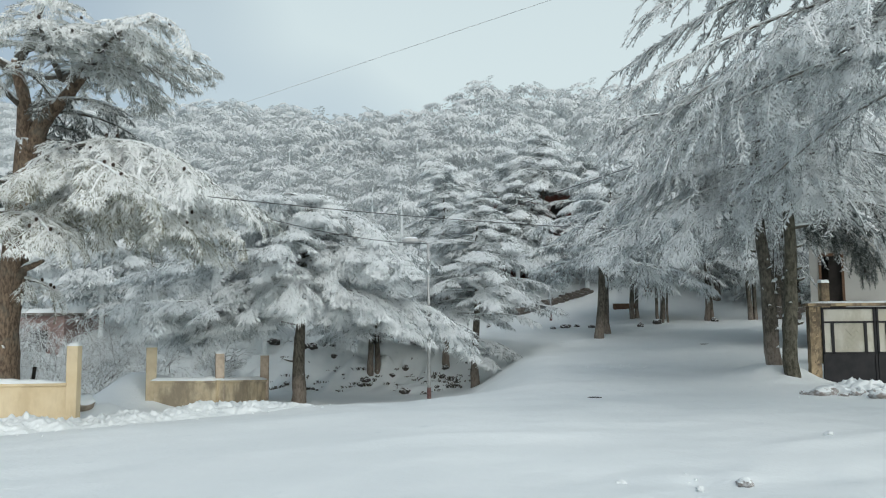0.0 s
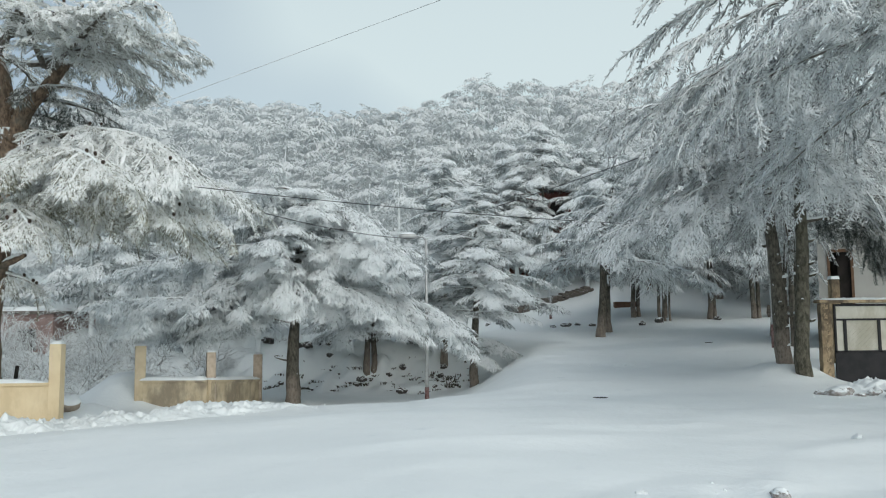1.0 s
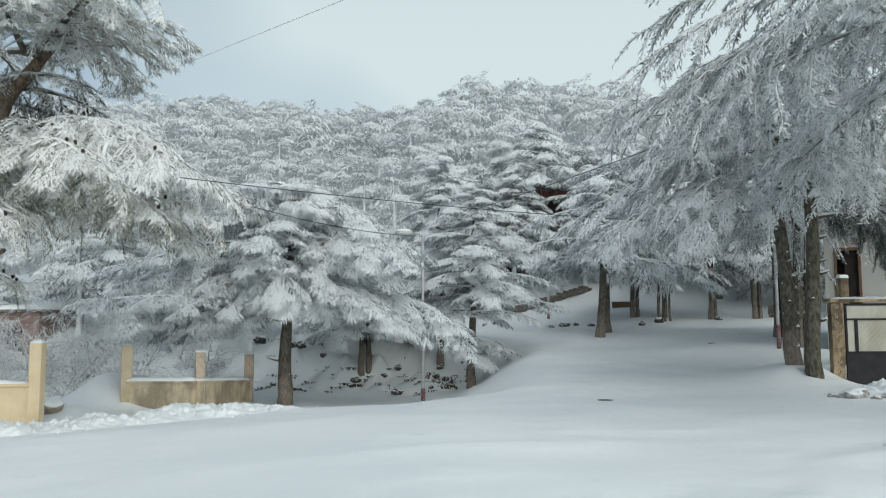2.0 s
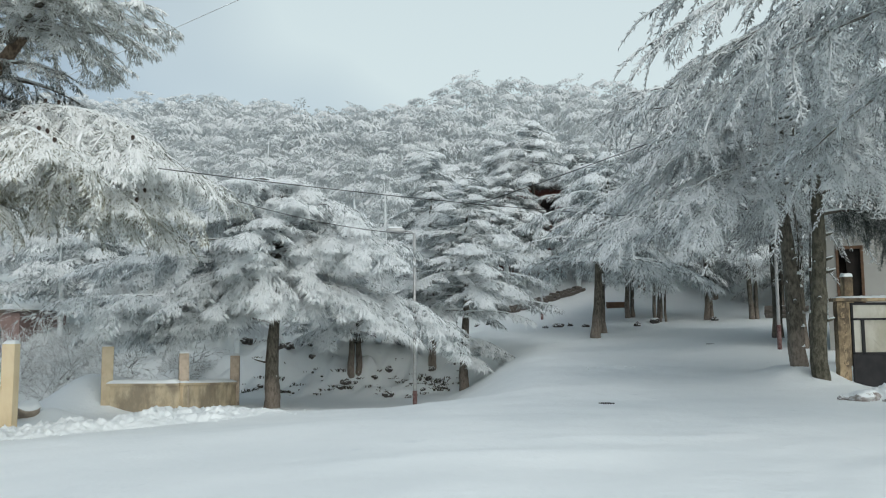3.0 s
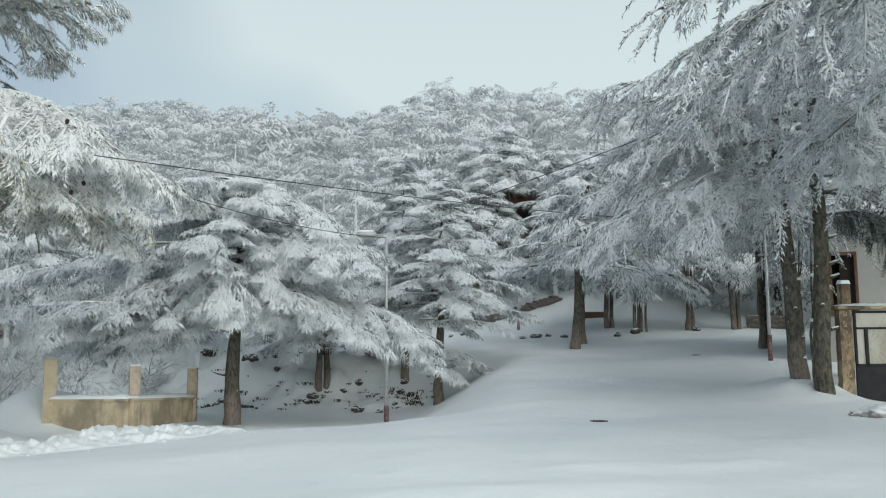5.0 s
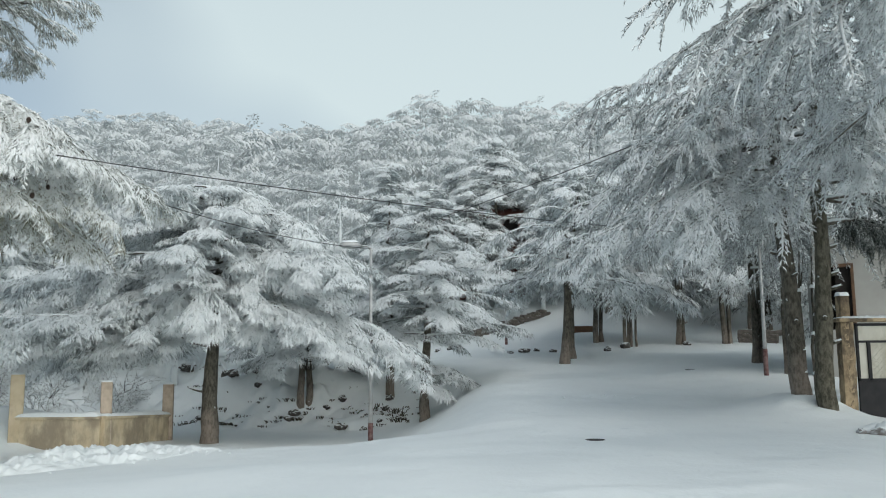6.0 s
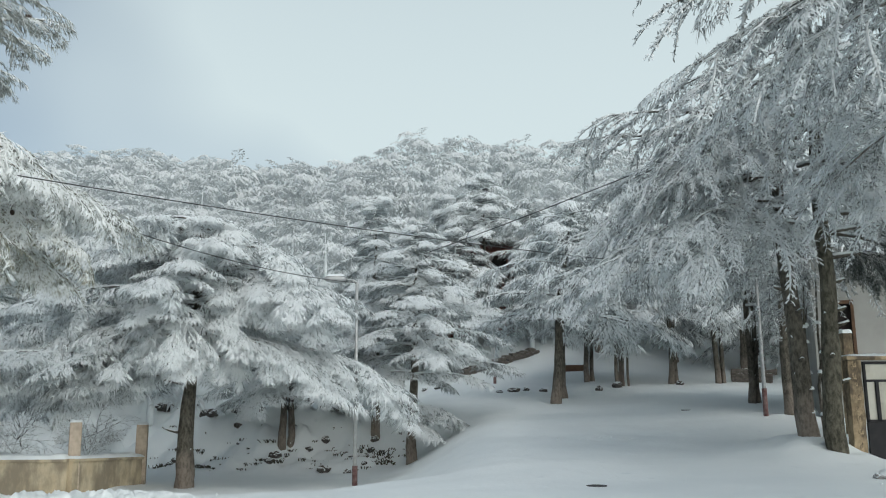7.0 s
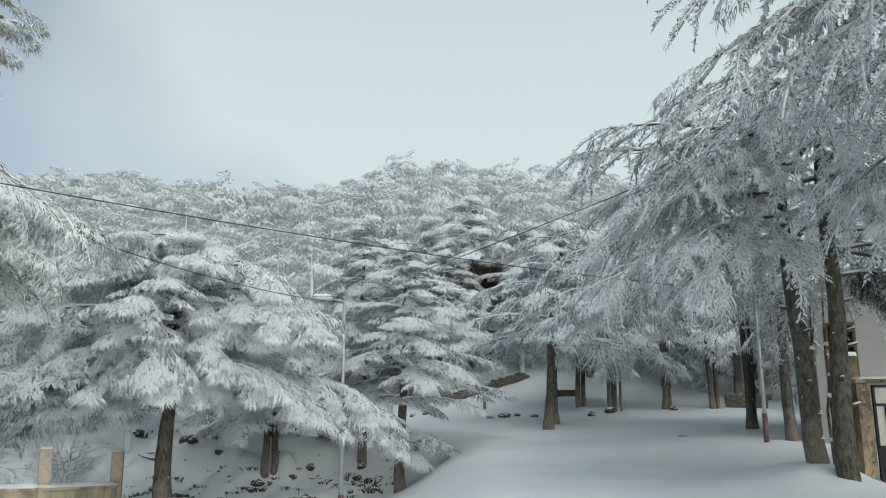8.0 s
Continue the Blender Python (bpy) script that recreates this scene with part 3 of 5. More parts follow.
def hero_cedar(name, label, at, trunk_pts, foot_r, top_r, limbs, seed, fol, bark, kinds, extra=(), stubs=(), dark=(), cones=0, **kw):
    """A near tree: trunk, and each limb a part with its own foliage."""
    rng = np.random.default_rng(seed)
    tree = thing(name, label, "tree", at)
    o = np.asarray(at, float)
    mesh_part("trunk", tri_mesh("trunk", *trunk_tube(rng, trunk_pts, foot_r, top_r)), bark, tree)
    for pts, ra, rb in extra:
        mesh_part("trunk_fork", tri_mesh("trunk_fork", *trunk_tube(rng, pts, ra, rb, 9)), bark, tree)
    for z, compass, ln, *thick in stubs:
        r = thick[0] if thick else 0.05
        p0 = np.array([np.interp(z, [q[2] for q in trunk_pts], [q[k] for q in trunk_pts]) for k in (0, 1)] + [z])
        d = np.array([math.cos(radians(compass)), math.sin(radians(compass)), 0.25])
        pts = [p0 + d * (foot_r * 0.7), p0 + d * (foot_r + ln * 0.5), p0 + d * (foot_r + ln) + (0, 0, 0.04)]
        st = mesh_part("stub", tri_mesh("stub", *tube(pts, [r, r * 0.9, r * 0.6], 7)), bark, tree, "broken branch stub")
        cap = snow_lump(0.04 + ln * 0.45, r, r * 0.9)
        mesh_part("snow_cap", cap, M_CAP, st).matrix_local = pose(*pts[1], 0, -14, compass) @ pose(0, 0, r * 0.7)
    for start, compass, length, rise, droop, over in limbs:
        k = dict(kw, **over)
        needles = k.pop("fol", fol)
        wood, twigs, rows = limb(rng, np.asarray(start, float), compass, length, rise, droop, **k)
        b = mesh_part("branch", tri_mesh("branch", *wood), M_LIMB, tree)
        fs = Soup()
        for w in twigs:
            fs.add(*w)
        spread_fronds(fs, rows, kinds, rng)
        mesh_part("foliage", fs.mesh("foliage"), needles, b, "snow-laden needle sprays")
        for k in range(cones):
            q = rows[int(rng.integers(len(rows) // 3, len(rows)))]
            hang_on(new("cone", CONE), b).matrix_local = pose(q[0], q[1], q[2] + 0.03, rng.uniform(-15, 15), rng.uniform(-15, 15), 0)
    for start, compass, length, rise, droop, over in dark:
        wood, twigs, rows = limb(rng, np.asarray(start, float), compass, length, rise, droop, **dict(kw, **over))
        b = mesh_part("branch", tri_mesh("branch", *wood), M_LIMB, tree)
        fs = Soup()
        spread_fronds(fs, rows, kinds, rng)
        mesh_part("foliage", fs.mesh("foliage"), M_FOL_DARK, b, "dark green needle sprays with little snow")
    return tree


def cedar_meshes(seed, height, z0, radius, n_limb, kinds, r0=0.22, step=0.55, gap=0.7, fl=1.1, hang=0.0, power=0.75, droop=34, stems=1, wide=0.36, sides=6, rise=4.0, low=(), pad=0.05, fine=0.2, lean=0.0):
    """Trunk, limbs and crown of a standing cedar with its foot at the origin."""
    rng = np.random.default_rng(seed)
    trunk, crown, woods_ = Soup(), Soup(), []
    for k in range(stems):
        off = 0.34 * k
        top = np.array([lean + rng.uniform(-0.3, 0.3), rng.uniform(-0.3, 0.3), height])
        V, F = trunk_tube(rng, [(off, 0.15 * k, -0.3), (off * 1.2 + top[0] * 0.4, 0.1, height * 0.5), top * (0.86 if sides > 3 else 0.8)], r0 / (1 + 0.25 * k), 0.03, 12 if sides > 3 else 5)
        trunk.add(V, F)
    rows = []
    plan = [((i + rng.uniform(0, 0.8)) / n_limb, i * 137.5 + rng.uniform(-25, 25), None) for i in range(n_limb)]
    plan += [((z - z0) / (height - z0), compass, ln) for z, compass, ln in low]
    for f, compass, ln in plan:
        z = z0 + (height - z0) * f
        ln = ln or max(0.5, radius * (1 - f) ** power * rng.uniform(0.72, 1.15))
        w, tw, r = limb(rng, np.array([top[0] * f, top[1] * f, z]), compass, ln, rise + 8 * max(f, 0), droop * rng.uniform(0.7, 1.3),
                        wide=wide, step=step, hang=hang, fl=fl * (0.75 + 0.25 * (1 - f)), r0=0.035 + 0.014 * ln, gap=gap, sides=sides, pad=pad, fine=fine, first=0.04)
        rows += r
        woods_.append(w)
        for x in tw:
            crown.add(*x)
    for k in range(int(5 * (height - z0)) if sides > 3 else 6):
        f = (z0 + 0.8 + (height * 0.9 - z0 - 0.8) * rng.random()) / height
        rows.append((top[0] * f, top[1] * f, height * f, k * 2.4, rng.uniform(-0.5, 0.2), 0, fl * rng.uniform(0.7, 1.1)))
    for k in range(14 if sides > 3 else 6):
        f = 1 - 0.16 * rng.random()
        rows.append((top[0] * f, top[1] * f, height * f - 0.3, k * 2.4, rng.uniform(0.1, 0.9), 0, fl * rng.uniform(0.5, 0.8)))
    spread_fronds(crown, rows, kinds, rng)
    return trunk, woods_, crown


def cedar(name, label, x, y, seed, fol, bark, kinds, group="", **kw):
    tree = thing(name, label, "tree", (x, y, surface(x, y) - 0.05), group)
    trunk, woods_, crown = cedar_meshes(seed, kinds=kinds, **kw)
    mesh_part("trunk", trunk.mesh("trunk"), bark, tree)
    for w in woods_:
        mesh_part("branch", tri_mesh("branch", *w), M_RIME_WOOD, tree)
    mesh_part("crown", crown.mesh("crown"), fol, tree)
    return tree


# the old cedar behind the parapet, with an umbrella crown
LX, LY = -13.55, 24.9
L0 = surface(LX, LY)
hero_cedar("old_cedar", "old cedar with reddish bark and umbrella crown under snow", (LX, LY, L0),
           [(0, 0, -0.3), (0.2, -0.3, 3.5), (0.85, -0.6, 7.8 - L0)], 0.42, 0.33,
           [((0.55, -0.5, 6.2 - L0), -12, 7.9, 12, 50, dict(hang=0.45, wide=0.30, step=0.36, cord=18, fol=M_FOL_OLD)),
            ((0.55, -0.5, 6.3 - L0), -28, 8.4, 13, 52, dict(hang=0.45, wide=0.30, step=0.36, cord=18, fol=M_FOL_OLD)),
            ((0.5, -0.5, 6.1 - L0), -43, 8.8, 10, 46, dict(hang=0.45, wide=0.28, step=0.36, cord=18)),
            ((0.6, -0.5, 6.7 - L0), -20, 7.6, 12, 54, dict(hang=0.3, wide=0.32, step=0.36, cord=20, fol=M_FOL_OLD)),
            ((0.6, -0.5, 6.9 - L0), -34, 7.9, 12, 54, dict(hang=0.3, wide=0.32, step=0.36, cord=20, fol=M_FOL_OLD)),
            ((0.6, -0.5, 6.6 - L0), -6, 7.2, 10, 52, dict(hang=0.3, wide=0.32, step=0.36, cord=20, fol=M_FOL_OLD)),
            ((0.5, -0.4, 5.9 - L0), 8, 6.0, 8, 55, dict(hang=0.4)),
            ((0.5, -0.4, 5.7 - L0), -20, 7.6, 8, 44, dict(hang=0.5, wide=0.26, step=0.36, cord=18)),
            ((0.5, -0.4, 5.6 - L0), -36, 7.8, 7, 40, dict(hang=0.5, wide=0.26, step=0.36, cord=18)),
            ((0.5, -0.4, 5.4 - L0), -4, 6.6, 4, 40, dict(hang=0.5, wide=0.26, step=0.36, cord=18)),
            ((0.5, -0.4, 5.2 - L0), -52, 6.6, 4, 40, dict(hang=0.5, wide=0.26, step=0.36, cord=18)),
            ((0.3, -0.4, 5.2 - L0), -120, 5.0, 5, 50, {}),
            ((0.3, -0.3, 5.6 - L0), 170, 4.5, 5, 45, {}),
            ((0.6, -0.6, 8.8 - L0), -95, 6.0, 22, 50, dict(hang=0.12, fol=M_FOL_OLD)),
            ((1.9, -0.9, 9.6 - L0), -6, 4.5, 6, 14, dict(hang=0.12, fol=M_FOL_OLD)),
            ((1.9, -0.9, 9.6 - L0), -24, 5.0, 8, 18, dict(hang=0.12, fol=M_FOL_OLD)),
            ((1.9, -0.9, 9.6 - L0), -40, 6.2, 10, 22, dict(hang=0.12, fol=M_FOL_OLD)),
            ((2.2, -0.9, 9.5 - L0), -54, 5.7, 10, 26, dict(hang=0.12, fol=M_FOL_OLD)),
            ((1.9, -0.9, 9.6 - L0), -70, 5.5, 14, 44, dict(hang=0.12, fol=M_FOL_OLD)),
            ((1.9, -0.9, 9.8 - L0), 15, 3.6, 16, 46, dict(hang=0.12, fol=M_FOL_OLD)),
            ((1.4, -0.8, 9.7 - L0), 60, 4.2, 18, 46, dict(hang=0.12, fol=M_FOL_OLD)),
            ((0.4, -0.7, 10.0 - L0), -130, 5.0, 20, 46, dict(hang=0.12, fol=M_FOL_OLD)),
            ((0.4, -0.7, 10.0 - L0), 150, 4.6, 20, 46, dict(hang=0.12, fol=M_FOL_OLD)),
            ((0.4, -0.7, 9.9 - L0), 100, 4.2, 20, 46, dict(hang=0.12, fol=M_FOL_OLD)),
            ((0.5, -0.7, 10.2 - L0), -50, 5.0, 22, 50, dict(hang=0.12, fol=M_FOL_OLD)),
            ((0.4, -0.7, 10.5 - L0), -20, 5.3, 6, 22, dict(hang=0.12, fol=M_FOL_OLD)),
            ((0.4, -0.7, 10.4 - L0), -38, 5.2, 5, 24, dict(hang=0.12, fol=M_FOL_OLD)),
            ((0.4, -0.7, 10.6 - L0), -2, 4.4, 6, 24, dict(hang=0.12, fol=M_FOL_OLD)),
            ((0.15, -0.2, 3.6 - L0), -10, 1.6, -5, 30, dict(hang=0.5))],
           11, M_FOL_GOLD, M_BARK_RED, PLUMES_OLD,
           extra=(([(0.83, -0.6, 7.5 - L0), (0.65, -0.7, 8.8 - L0), (0.4, -0.7, 10.3 - L0)], 0.27, 0.14),
                  ([(0.85, -0.6, 7.5 - L0), (1.55, -0.8, 8.6 - L0), (2.6, -0.9, 9.7 - L0)], 0.31, 0.15)),
           stubs=((4.45 - L0, -8, 1.1, 0.13), (3.7 - L0, -20, 0.8, 0.11), (4.9 - L0, 40, 0.7, 0.07)),
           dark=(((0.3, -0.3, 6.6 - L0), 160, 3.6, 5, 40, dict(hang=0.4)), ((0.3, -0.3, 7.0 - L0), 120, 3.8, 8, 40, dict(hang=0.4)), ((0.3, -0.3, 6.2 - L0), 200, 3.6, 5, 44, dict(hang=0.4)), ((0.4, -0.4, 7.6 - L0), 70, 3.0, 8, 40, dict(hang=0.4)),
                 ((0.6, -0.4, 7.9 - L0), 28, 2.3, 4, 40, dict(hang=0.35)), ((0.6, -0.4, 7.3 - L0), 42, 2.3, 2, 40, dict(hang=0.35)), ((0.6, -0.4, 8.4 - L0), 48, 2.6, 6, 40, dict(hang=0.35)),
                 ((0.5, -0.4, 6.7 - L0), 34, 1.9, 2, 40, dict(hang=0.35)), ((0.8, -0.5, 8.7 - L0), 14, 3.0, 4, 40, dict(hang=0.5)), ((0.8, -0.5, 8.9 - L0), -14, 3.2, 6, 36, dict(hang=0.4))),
           step=0.44, gap=0.44, fl=0.74, r0=0.10, cones=4, cord=8, pad=0.04, fine=0.15)

# the broad cedar beyond the parapet, in tiers: height, reach, rise, droop, compasses
AX, AY = -6.15, 33.9
A0 = surface(AX, AY)
arng = np.random.default_rng(21)
TIERS = [(3.3, 7.3, 10, 34, (-2, -14, -27, -42)), (3.2, 6.6, 2, 20, (168, 182, 196, 210)), (4.0, 3.4, 2, 34, (236, 258, 290, 312)), (3.6, 4.2, 4, 16, (36, 84, 140)), (2.8, 5.2, 0, 16, (172, 186, 200)), (2.6, 3.6, -2, 22, (180, 198, 216)),
         (4.1, 6.4, 4, 28, (165, 184, 203, 222)), (4.5, 4.2, 6, 40, (248, 274, 298)), (4.9, 5.9, 8, 32, (12, -8, -26, -46)), (4.8, 3.6, 8, 20, (50, 130)),
         (5.1, 5.0, 6, 34, (160, 180, 202)), (5.4, 4.0, 10, 42, (262, 290, 318)), (6.1, 4.3, 12, 38, (20, -6, -30, -55)), (5.9, 3.6, 12, 30, (60, 100, 140)),
         (6.1, 3.6, 8, 34, (165, 190, 214)), (7.0, 2.5, 10, 34, (0, 40, 80, 120, 158, 192, 222, 250, 286, 322)), (7.4, 1.3, 16, 40, (20, 110, 200, 290))]
a_limbs = []
for z, reach, rise, droop, ways in TIERS:
    loose = 0.25 if z < 3.1 else 1.0
    for compass in ways:
        a_limbs.append(((0.04 * z - 0.1, -0.02 * z, z + arng.uniform(-0.4, 0.4) * loose - A0), compass + arng.uniform(-13, 13) * loose, reach * arng.uniform(0.66, 1.1), rise + arng.uniform(-9, 9) * loose, droop * (1 + arng.uniform(-0.4, 0.8) * loose), dict(hang=0.05 + arng.uniform(0, 0.2) * loose, cord=2 + arng.uniform(0, 10) * loose)))
hero_cedar("broad_cedar", "broad cedar with layered branches bowed under snow", (AX, AY, A0 - 0.05),
           [(0, 0, -0.3), (0.05, 0, 3.5), (0.3, -0.2, 7.2 - A0)], 0.30, 0.05, a_limbs, 22, M_FOL, M_BARK, PLUMES, stubs=((0.56 - A0, 178, 0.5), (2.1 - A0, 186, 0.9)),
           step=0.52, gap=0.6, fl=1.0, r0=0.07, hang=0.09, cord=4, pad=0.05, fine=0.16)

# the slender cedar by the gully's end
cedar("slender_cedar", "slender cedar with snow-laden plates beside the gully", 1.25, 38.7, 31, M_FOL, M_BARK, PLUMES,
      height=9.4, z0=3.9, radius=3.9, n_limb=38, r0=0.22, step=0.6, gap=0.65, fl=1.0, power=0.8, droop=26, pad=0.05, fine=0.16, low=((3.4, -25, 2.5), (3.5, 170, 2.0), (1.5, -60, 1.2), (1.8, -10, 1.7), (2.2, -32, 1.2)))

# the pointed cedar at the head of the gully
cedar("pointed_cedar", "pointed cedar standing above the gully, white with snow", -0.15, 41.6, 35, M_FOL, M_BARK, PLUMES,
      height=10.4, z0=2.6, radius=3.5, n_limb=40, r0=0.2, step=0.6, gap=0.65, fl=1.0, power=0.95, droop=30, pad=0.05, fine=0.16)

# the double-stemmed cedar on the bank
cedar("bank_cedar", "small double-stemmed cedar on the bank, heavy with snow", -3.92, 40.9, 33, M_FOL, M_BARK, PLUMES,
      height=6.2, z0=1.9, radius=3.0, n_limb=34, r0=0.17, stems=2, step=0.5, gap=0.6, fl=0.95, power=0.6, droop=40, pad=0.05, fine=0.16)

# twin trees by the gate
RX, RY = 10.5, 26.3
R0 = surface(RX, RY) - 0.15
tr = np.random.default_rng(41)
r_limbs = []
for i in range(20):
    f = (i + 0.5) / 20
    z = 6.2 + 4.6 * f
    compass = 185 + (i * 137.5) % 230 - 115
    ln = (6.4 - 3.7 * f) * tr.uniform(0.8, 1.15)
    r_limbs.append(((0.2, -0.2, z - R0), compass, ln, -4, tr.uniform(22, 40), {}))
for z, compass, ln, droop in ((7.2, 193, 6.3, 40), (6.4, 197, 6.2, 42), (6.0, 217, 5.2, 44), (7.8, 200, 5.0, 30)):
    r_limbs.append(((0, -0.1, z - R0), compass, ln, -4, droop, {}))
for z, compass, ln, rise, droop, wide in ((8.3, 176, 5.3, 4, 14, 0.34), (8.6, 183, 4.8, 6, 18, 0.36), (8.0, 201, 5.0, -14, 18, 0.2), (8.6, 208, 4.6, -12, 20, 0.3)):
    r_limbs.append(((0, -0.1, z - R0), compass, ln, rise, droop, dict(wide=wide, r0=0.1)))
hero_cedar("gate_cedar", "tall cedar beside the gate with long rimed branches", (RX, RY, R0),
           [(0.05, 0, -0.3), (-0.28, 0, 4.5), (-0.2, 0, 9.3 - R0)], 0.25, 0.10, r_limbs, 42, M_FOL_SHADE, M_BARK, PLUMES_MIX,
           stubs=((1.9, -100, 0.06), (3.1, -70, 0.1), (3.7, 175, 0.1)),
           step=0.46, gap=0.48, fl=0.98, r0=0.065, hang=0.12, cord=14, wide=0.34, pad=0.035, fine=0.14)
R2X, R2Y = 10.74, 25.5
R20 = surface(R2X, R2Y) - 0.15
r2_limbs = []
for i in range(12):
    f = (i + 0.5) / 12
    compass = (-60 + i * 137.5) % 200 - 120
    r2_limbs.append(((0.1, 0, 5.4 + 5.0 * f - R20), compass, (5.4 - 2.8 * f) * tr.uniform(0.8, 1.15), 0, tr.uniform(30, 46), {}))
hero_cedar("gate_cedar", "second tall cedar with a dark straight trunk by the gatepost", (R2X, R2Y, R20),
           [(0, 0, -0.3), (0.1, 0, 4.5), (0.2, 0.1, 8.6 - R20)], 0.245, 0.12, r2_limbs, 43, M_FOL_SHADE, M_BARK_OLIVE, PLUMES_MIX,
           stubs=((1.7, -20, 0.14), (3.05, -15, 0.22), (3.4, -35, 0.16), (4.1, -10, 0.2), (2.3, -110, 0.06)),
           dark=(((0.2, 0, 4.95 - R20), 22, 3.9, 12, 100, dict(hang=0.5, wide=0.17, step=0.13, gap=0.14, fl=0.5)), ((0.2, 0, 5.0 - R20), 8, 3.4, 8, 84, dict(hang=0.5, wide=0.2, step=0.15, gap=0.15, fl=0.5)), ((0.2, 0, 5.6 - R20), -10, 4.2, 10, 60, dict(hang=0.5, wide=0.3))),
           step=0.46, gap=0.48, fl=0.98, r0=0.065, hang=0.12, cord=14, pad=0.035, fine=0.14)

# the great cedar that overhangs the road from the right
NX, NY = 11.8, 15.5
N0 = surface(NX, NY)
n_limbs = []
for i in range(16):
    f = (i + 0.5) / 16
    z = 7.4 + 6.6 * f
    compass = 180 + ((i * 137.5) % 110) - 58
    ln = (7.9 - 3.6 * f) * tr.uniform(0.9, 1.05)
    n_limbs.append(((0, 0, z - N0), compass, ln, -8, tr.uniform(18, 34), {}))
# unseen limbs added out of view to shade the road's right foreground
for k in range(8):
    n_limbs.append(((0, 0, 5.6 + 0.6 * k - N0), -110 + (k * 67) % 95, 8.4, 12, tr.uniform(26, 40), dict(step=0.9, gap=0.9, fl=1.3, fine=0.3)))
for z, compass, ln in ((7.9, 181, 8.2), (8.4, 178, 8.6), (9.1, 185, 8.9), (9.8, 176, 8.6), (10.5, 187, 8.3), (11.2, 180, 7.8)):
    n_limbs.append(((0, 0, z - N0), compass, ln, -8, 30, dict(wide=0.14, step=0.34, cord=30)))
hero_cedar("great_cedar", "great cedar overhanging the road with drooping rimed branches", (NX, NY, N0),
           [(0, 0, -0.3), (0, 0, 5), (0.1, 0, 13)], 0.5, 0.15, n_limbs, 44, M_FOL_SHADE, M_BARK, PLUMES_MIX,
           step=0.42, gap=0.42, fl=0.80, r0=0.06, hang=0.12, cord=16, wide=0.30, pad=0.03, fine=0.14)

# the grove up the road
GROVE = [(8.0, 43.9, 9.8, 3.9, 5.2, 0.24, 1), (12.7, 50.0, 9.0, 3.4, 3.6, 0.10, 3), (11.8, 53.0, 10, 3.2, 4.0, 0.16, 2), (13.6, 52.4, 10, 3.6, 3.8, 0.17, 1),
         (16.0, 51.0, 11, 3.6, 4.2, 0.16, 2), (18.8, 51.3, 11, 3.4, 4.4, 0.16, 2), (15.9, 41.0, 10, 4.2, 4.0, 0.17, 2), (14.5, 34.9, 10.5, 5.0, 4.0, 0.2, 1),
         (8.85, 46.2, 9.5, 3.4, 3.6, 0.24, 1), (22.5, 56, 11, 3.0, 4.6, 0.28, 1), (19.5, 60, 11, 3.0, 4.6, 0.28, 1), (15.0, 62, 11, 2.6, 4.4, 0.28, 1),
         (24.5, 58, 10, 1.6, 4.6, 0.26, 1), (27.5, 54, 10, 1.4, 4.6, 0.26, 1), (22.5, 64, 11, 1.6, 4.8, 0.28, 1), (30.0, 60, 11, 1.4, 4.8, 0.28, 1), (26.5, 47, 9, 2.0, 4.2, 0.2, 2)]
for k, (x, y, h, z0, rad, r0, n_stem) in enumerate(GROVE):
    # right of x = 9 the crowns take the shade-darkened needles
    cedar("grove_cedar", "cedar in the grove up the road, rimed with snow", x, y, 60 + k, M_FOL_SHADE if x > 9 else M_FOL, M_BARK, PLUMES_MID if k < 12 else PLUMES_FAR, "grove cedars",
          height=h, z0=z0, radius=rad, n_limb=22, r0=r0, step=0.85 if k < 12 else 1.2, gap=1.0 if k < 12 else 1.4, fl=1.35 if k < 12 else 1.8, stems=n_stem, hang=0.1, pad=0.06, fine=0.25, lean=1.1 if k == 0 else 0.0,
          low=((5.2, 178, 7.6), (5.8, 188, 7.8), (5.6, 168, 6.8), (6.6, 182, 7.2), (6.4, 200, 6.4), (7.4, 174, 6.4)) if k == 7 else ())

# woods on the hillside
wr = np.random.default_rng(77)
KINDS, packed = [], []
for k in range(5):
    shape = dict(r0=0.2, droop=26, power=0.5, sides=3, rise=4.0, wide=0.40)
    hgt, rad = 8.2 + 0.7 * (k % 3), 4.6 + 0.5 * (k % 2)
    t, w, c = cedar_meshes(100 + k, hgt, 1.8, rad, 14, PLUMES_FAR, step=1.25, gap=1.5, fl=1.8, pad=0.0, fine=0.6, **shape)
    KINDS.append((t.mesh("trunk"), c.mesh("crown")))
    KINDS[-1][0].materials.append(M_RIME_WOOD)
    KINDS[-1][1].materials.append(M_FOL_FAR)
    t, w, c = cedar_meshes(200 + k, hgt, 2.4, rad, 10, PLUMES_DIM, step=1.9, gap=2.2, fl=2.4, pad=0.0, fine=1.0, **shape)
    packed.append((np.concatenate(c.V), np.concatenate(c.F)))
far = Soup()
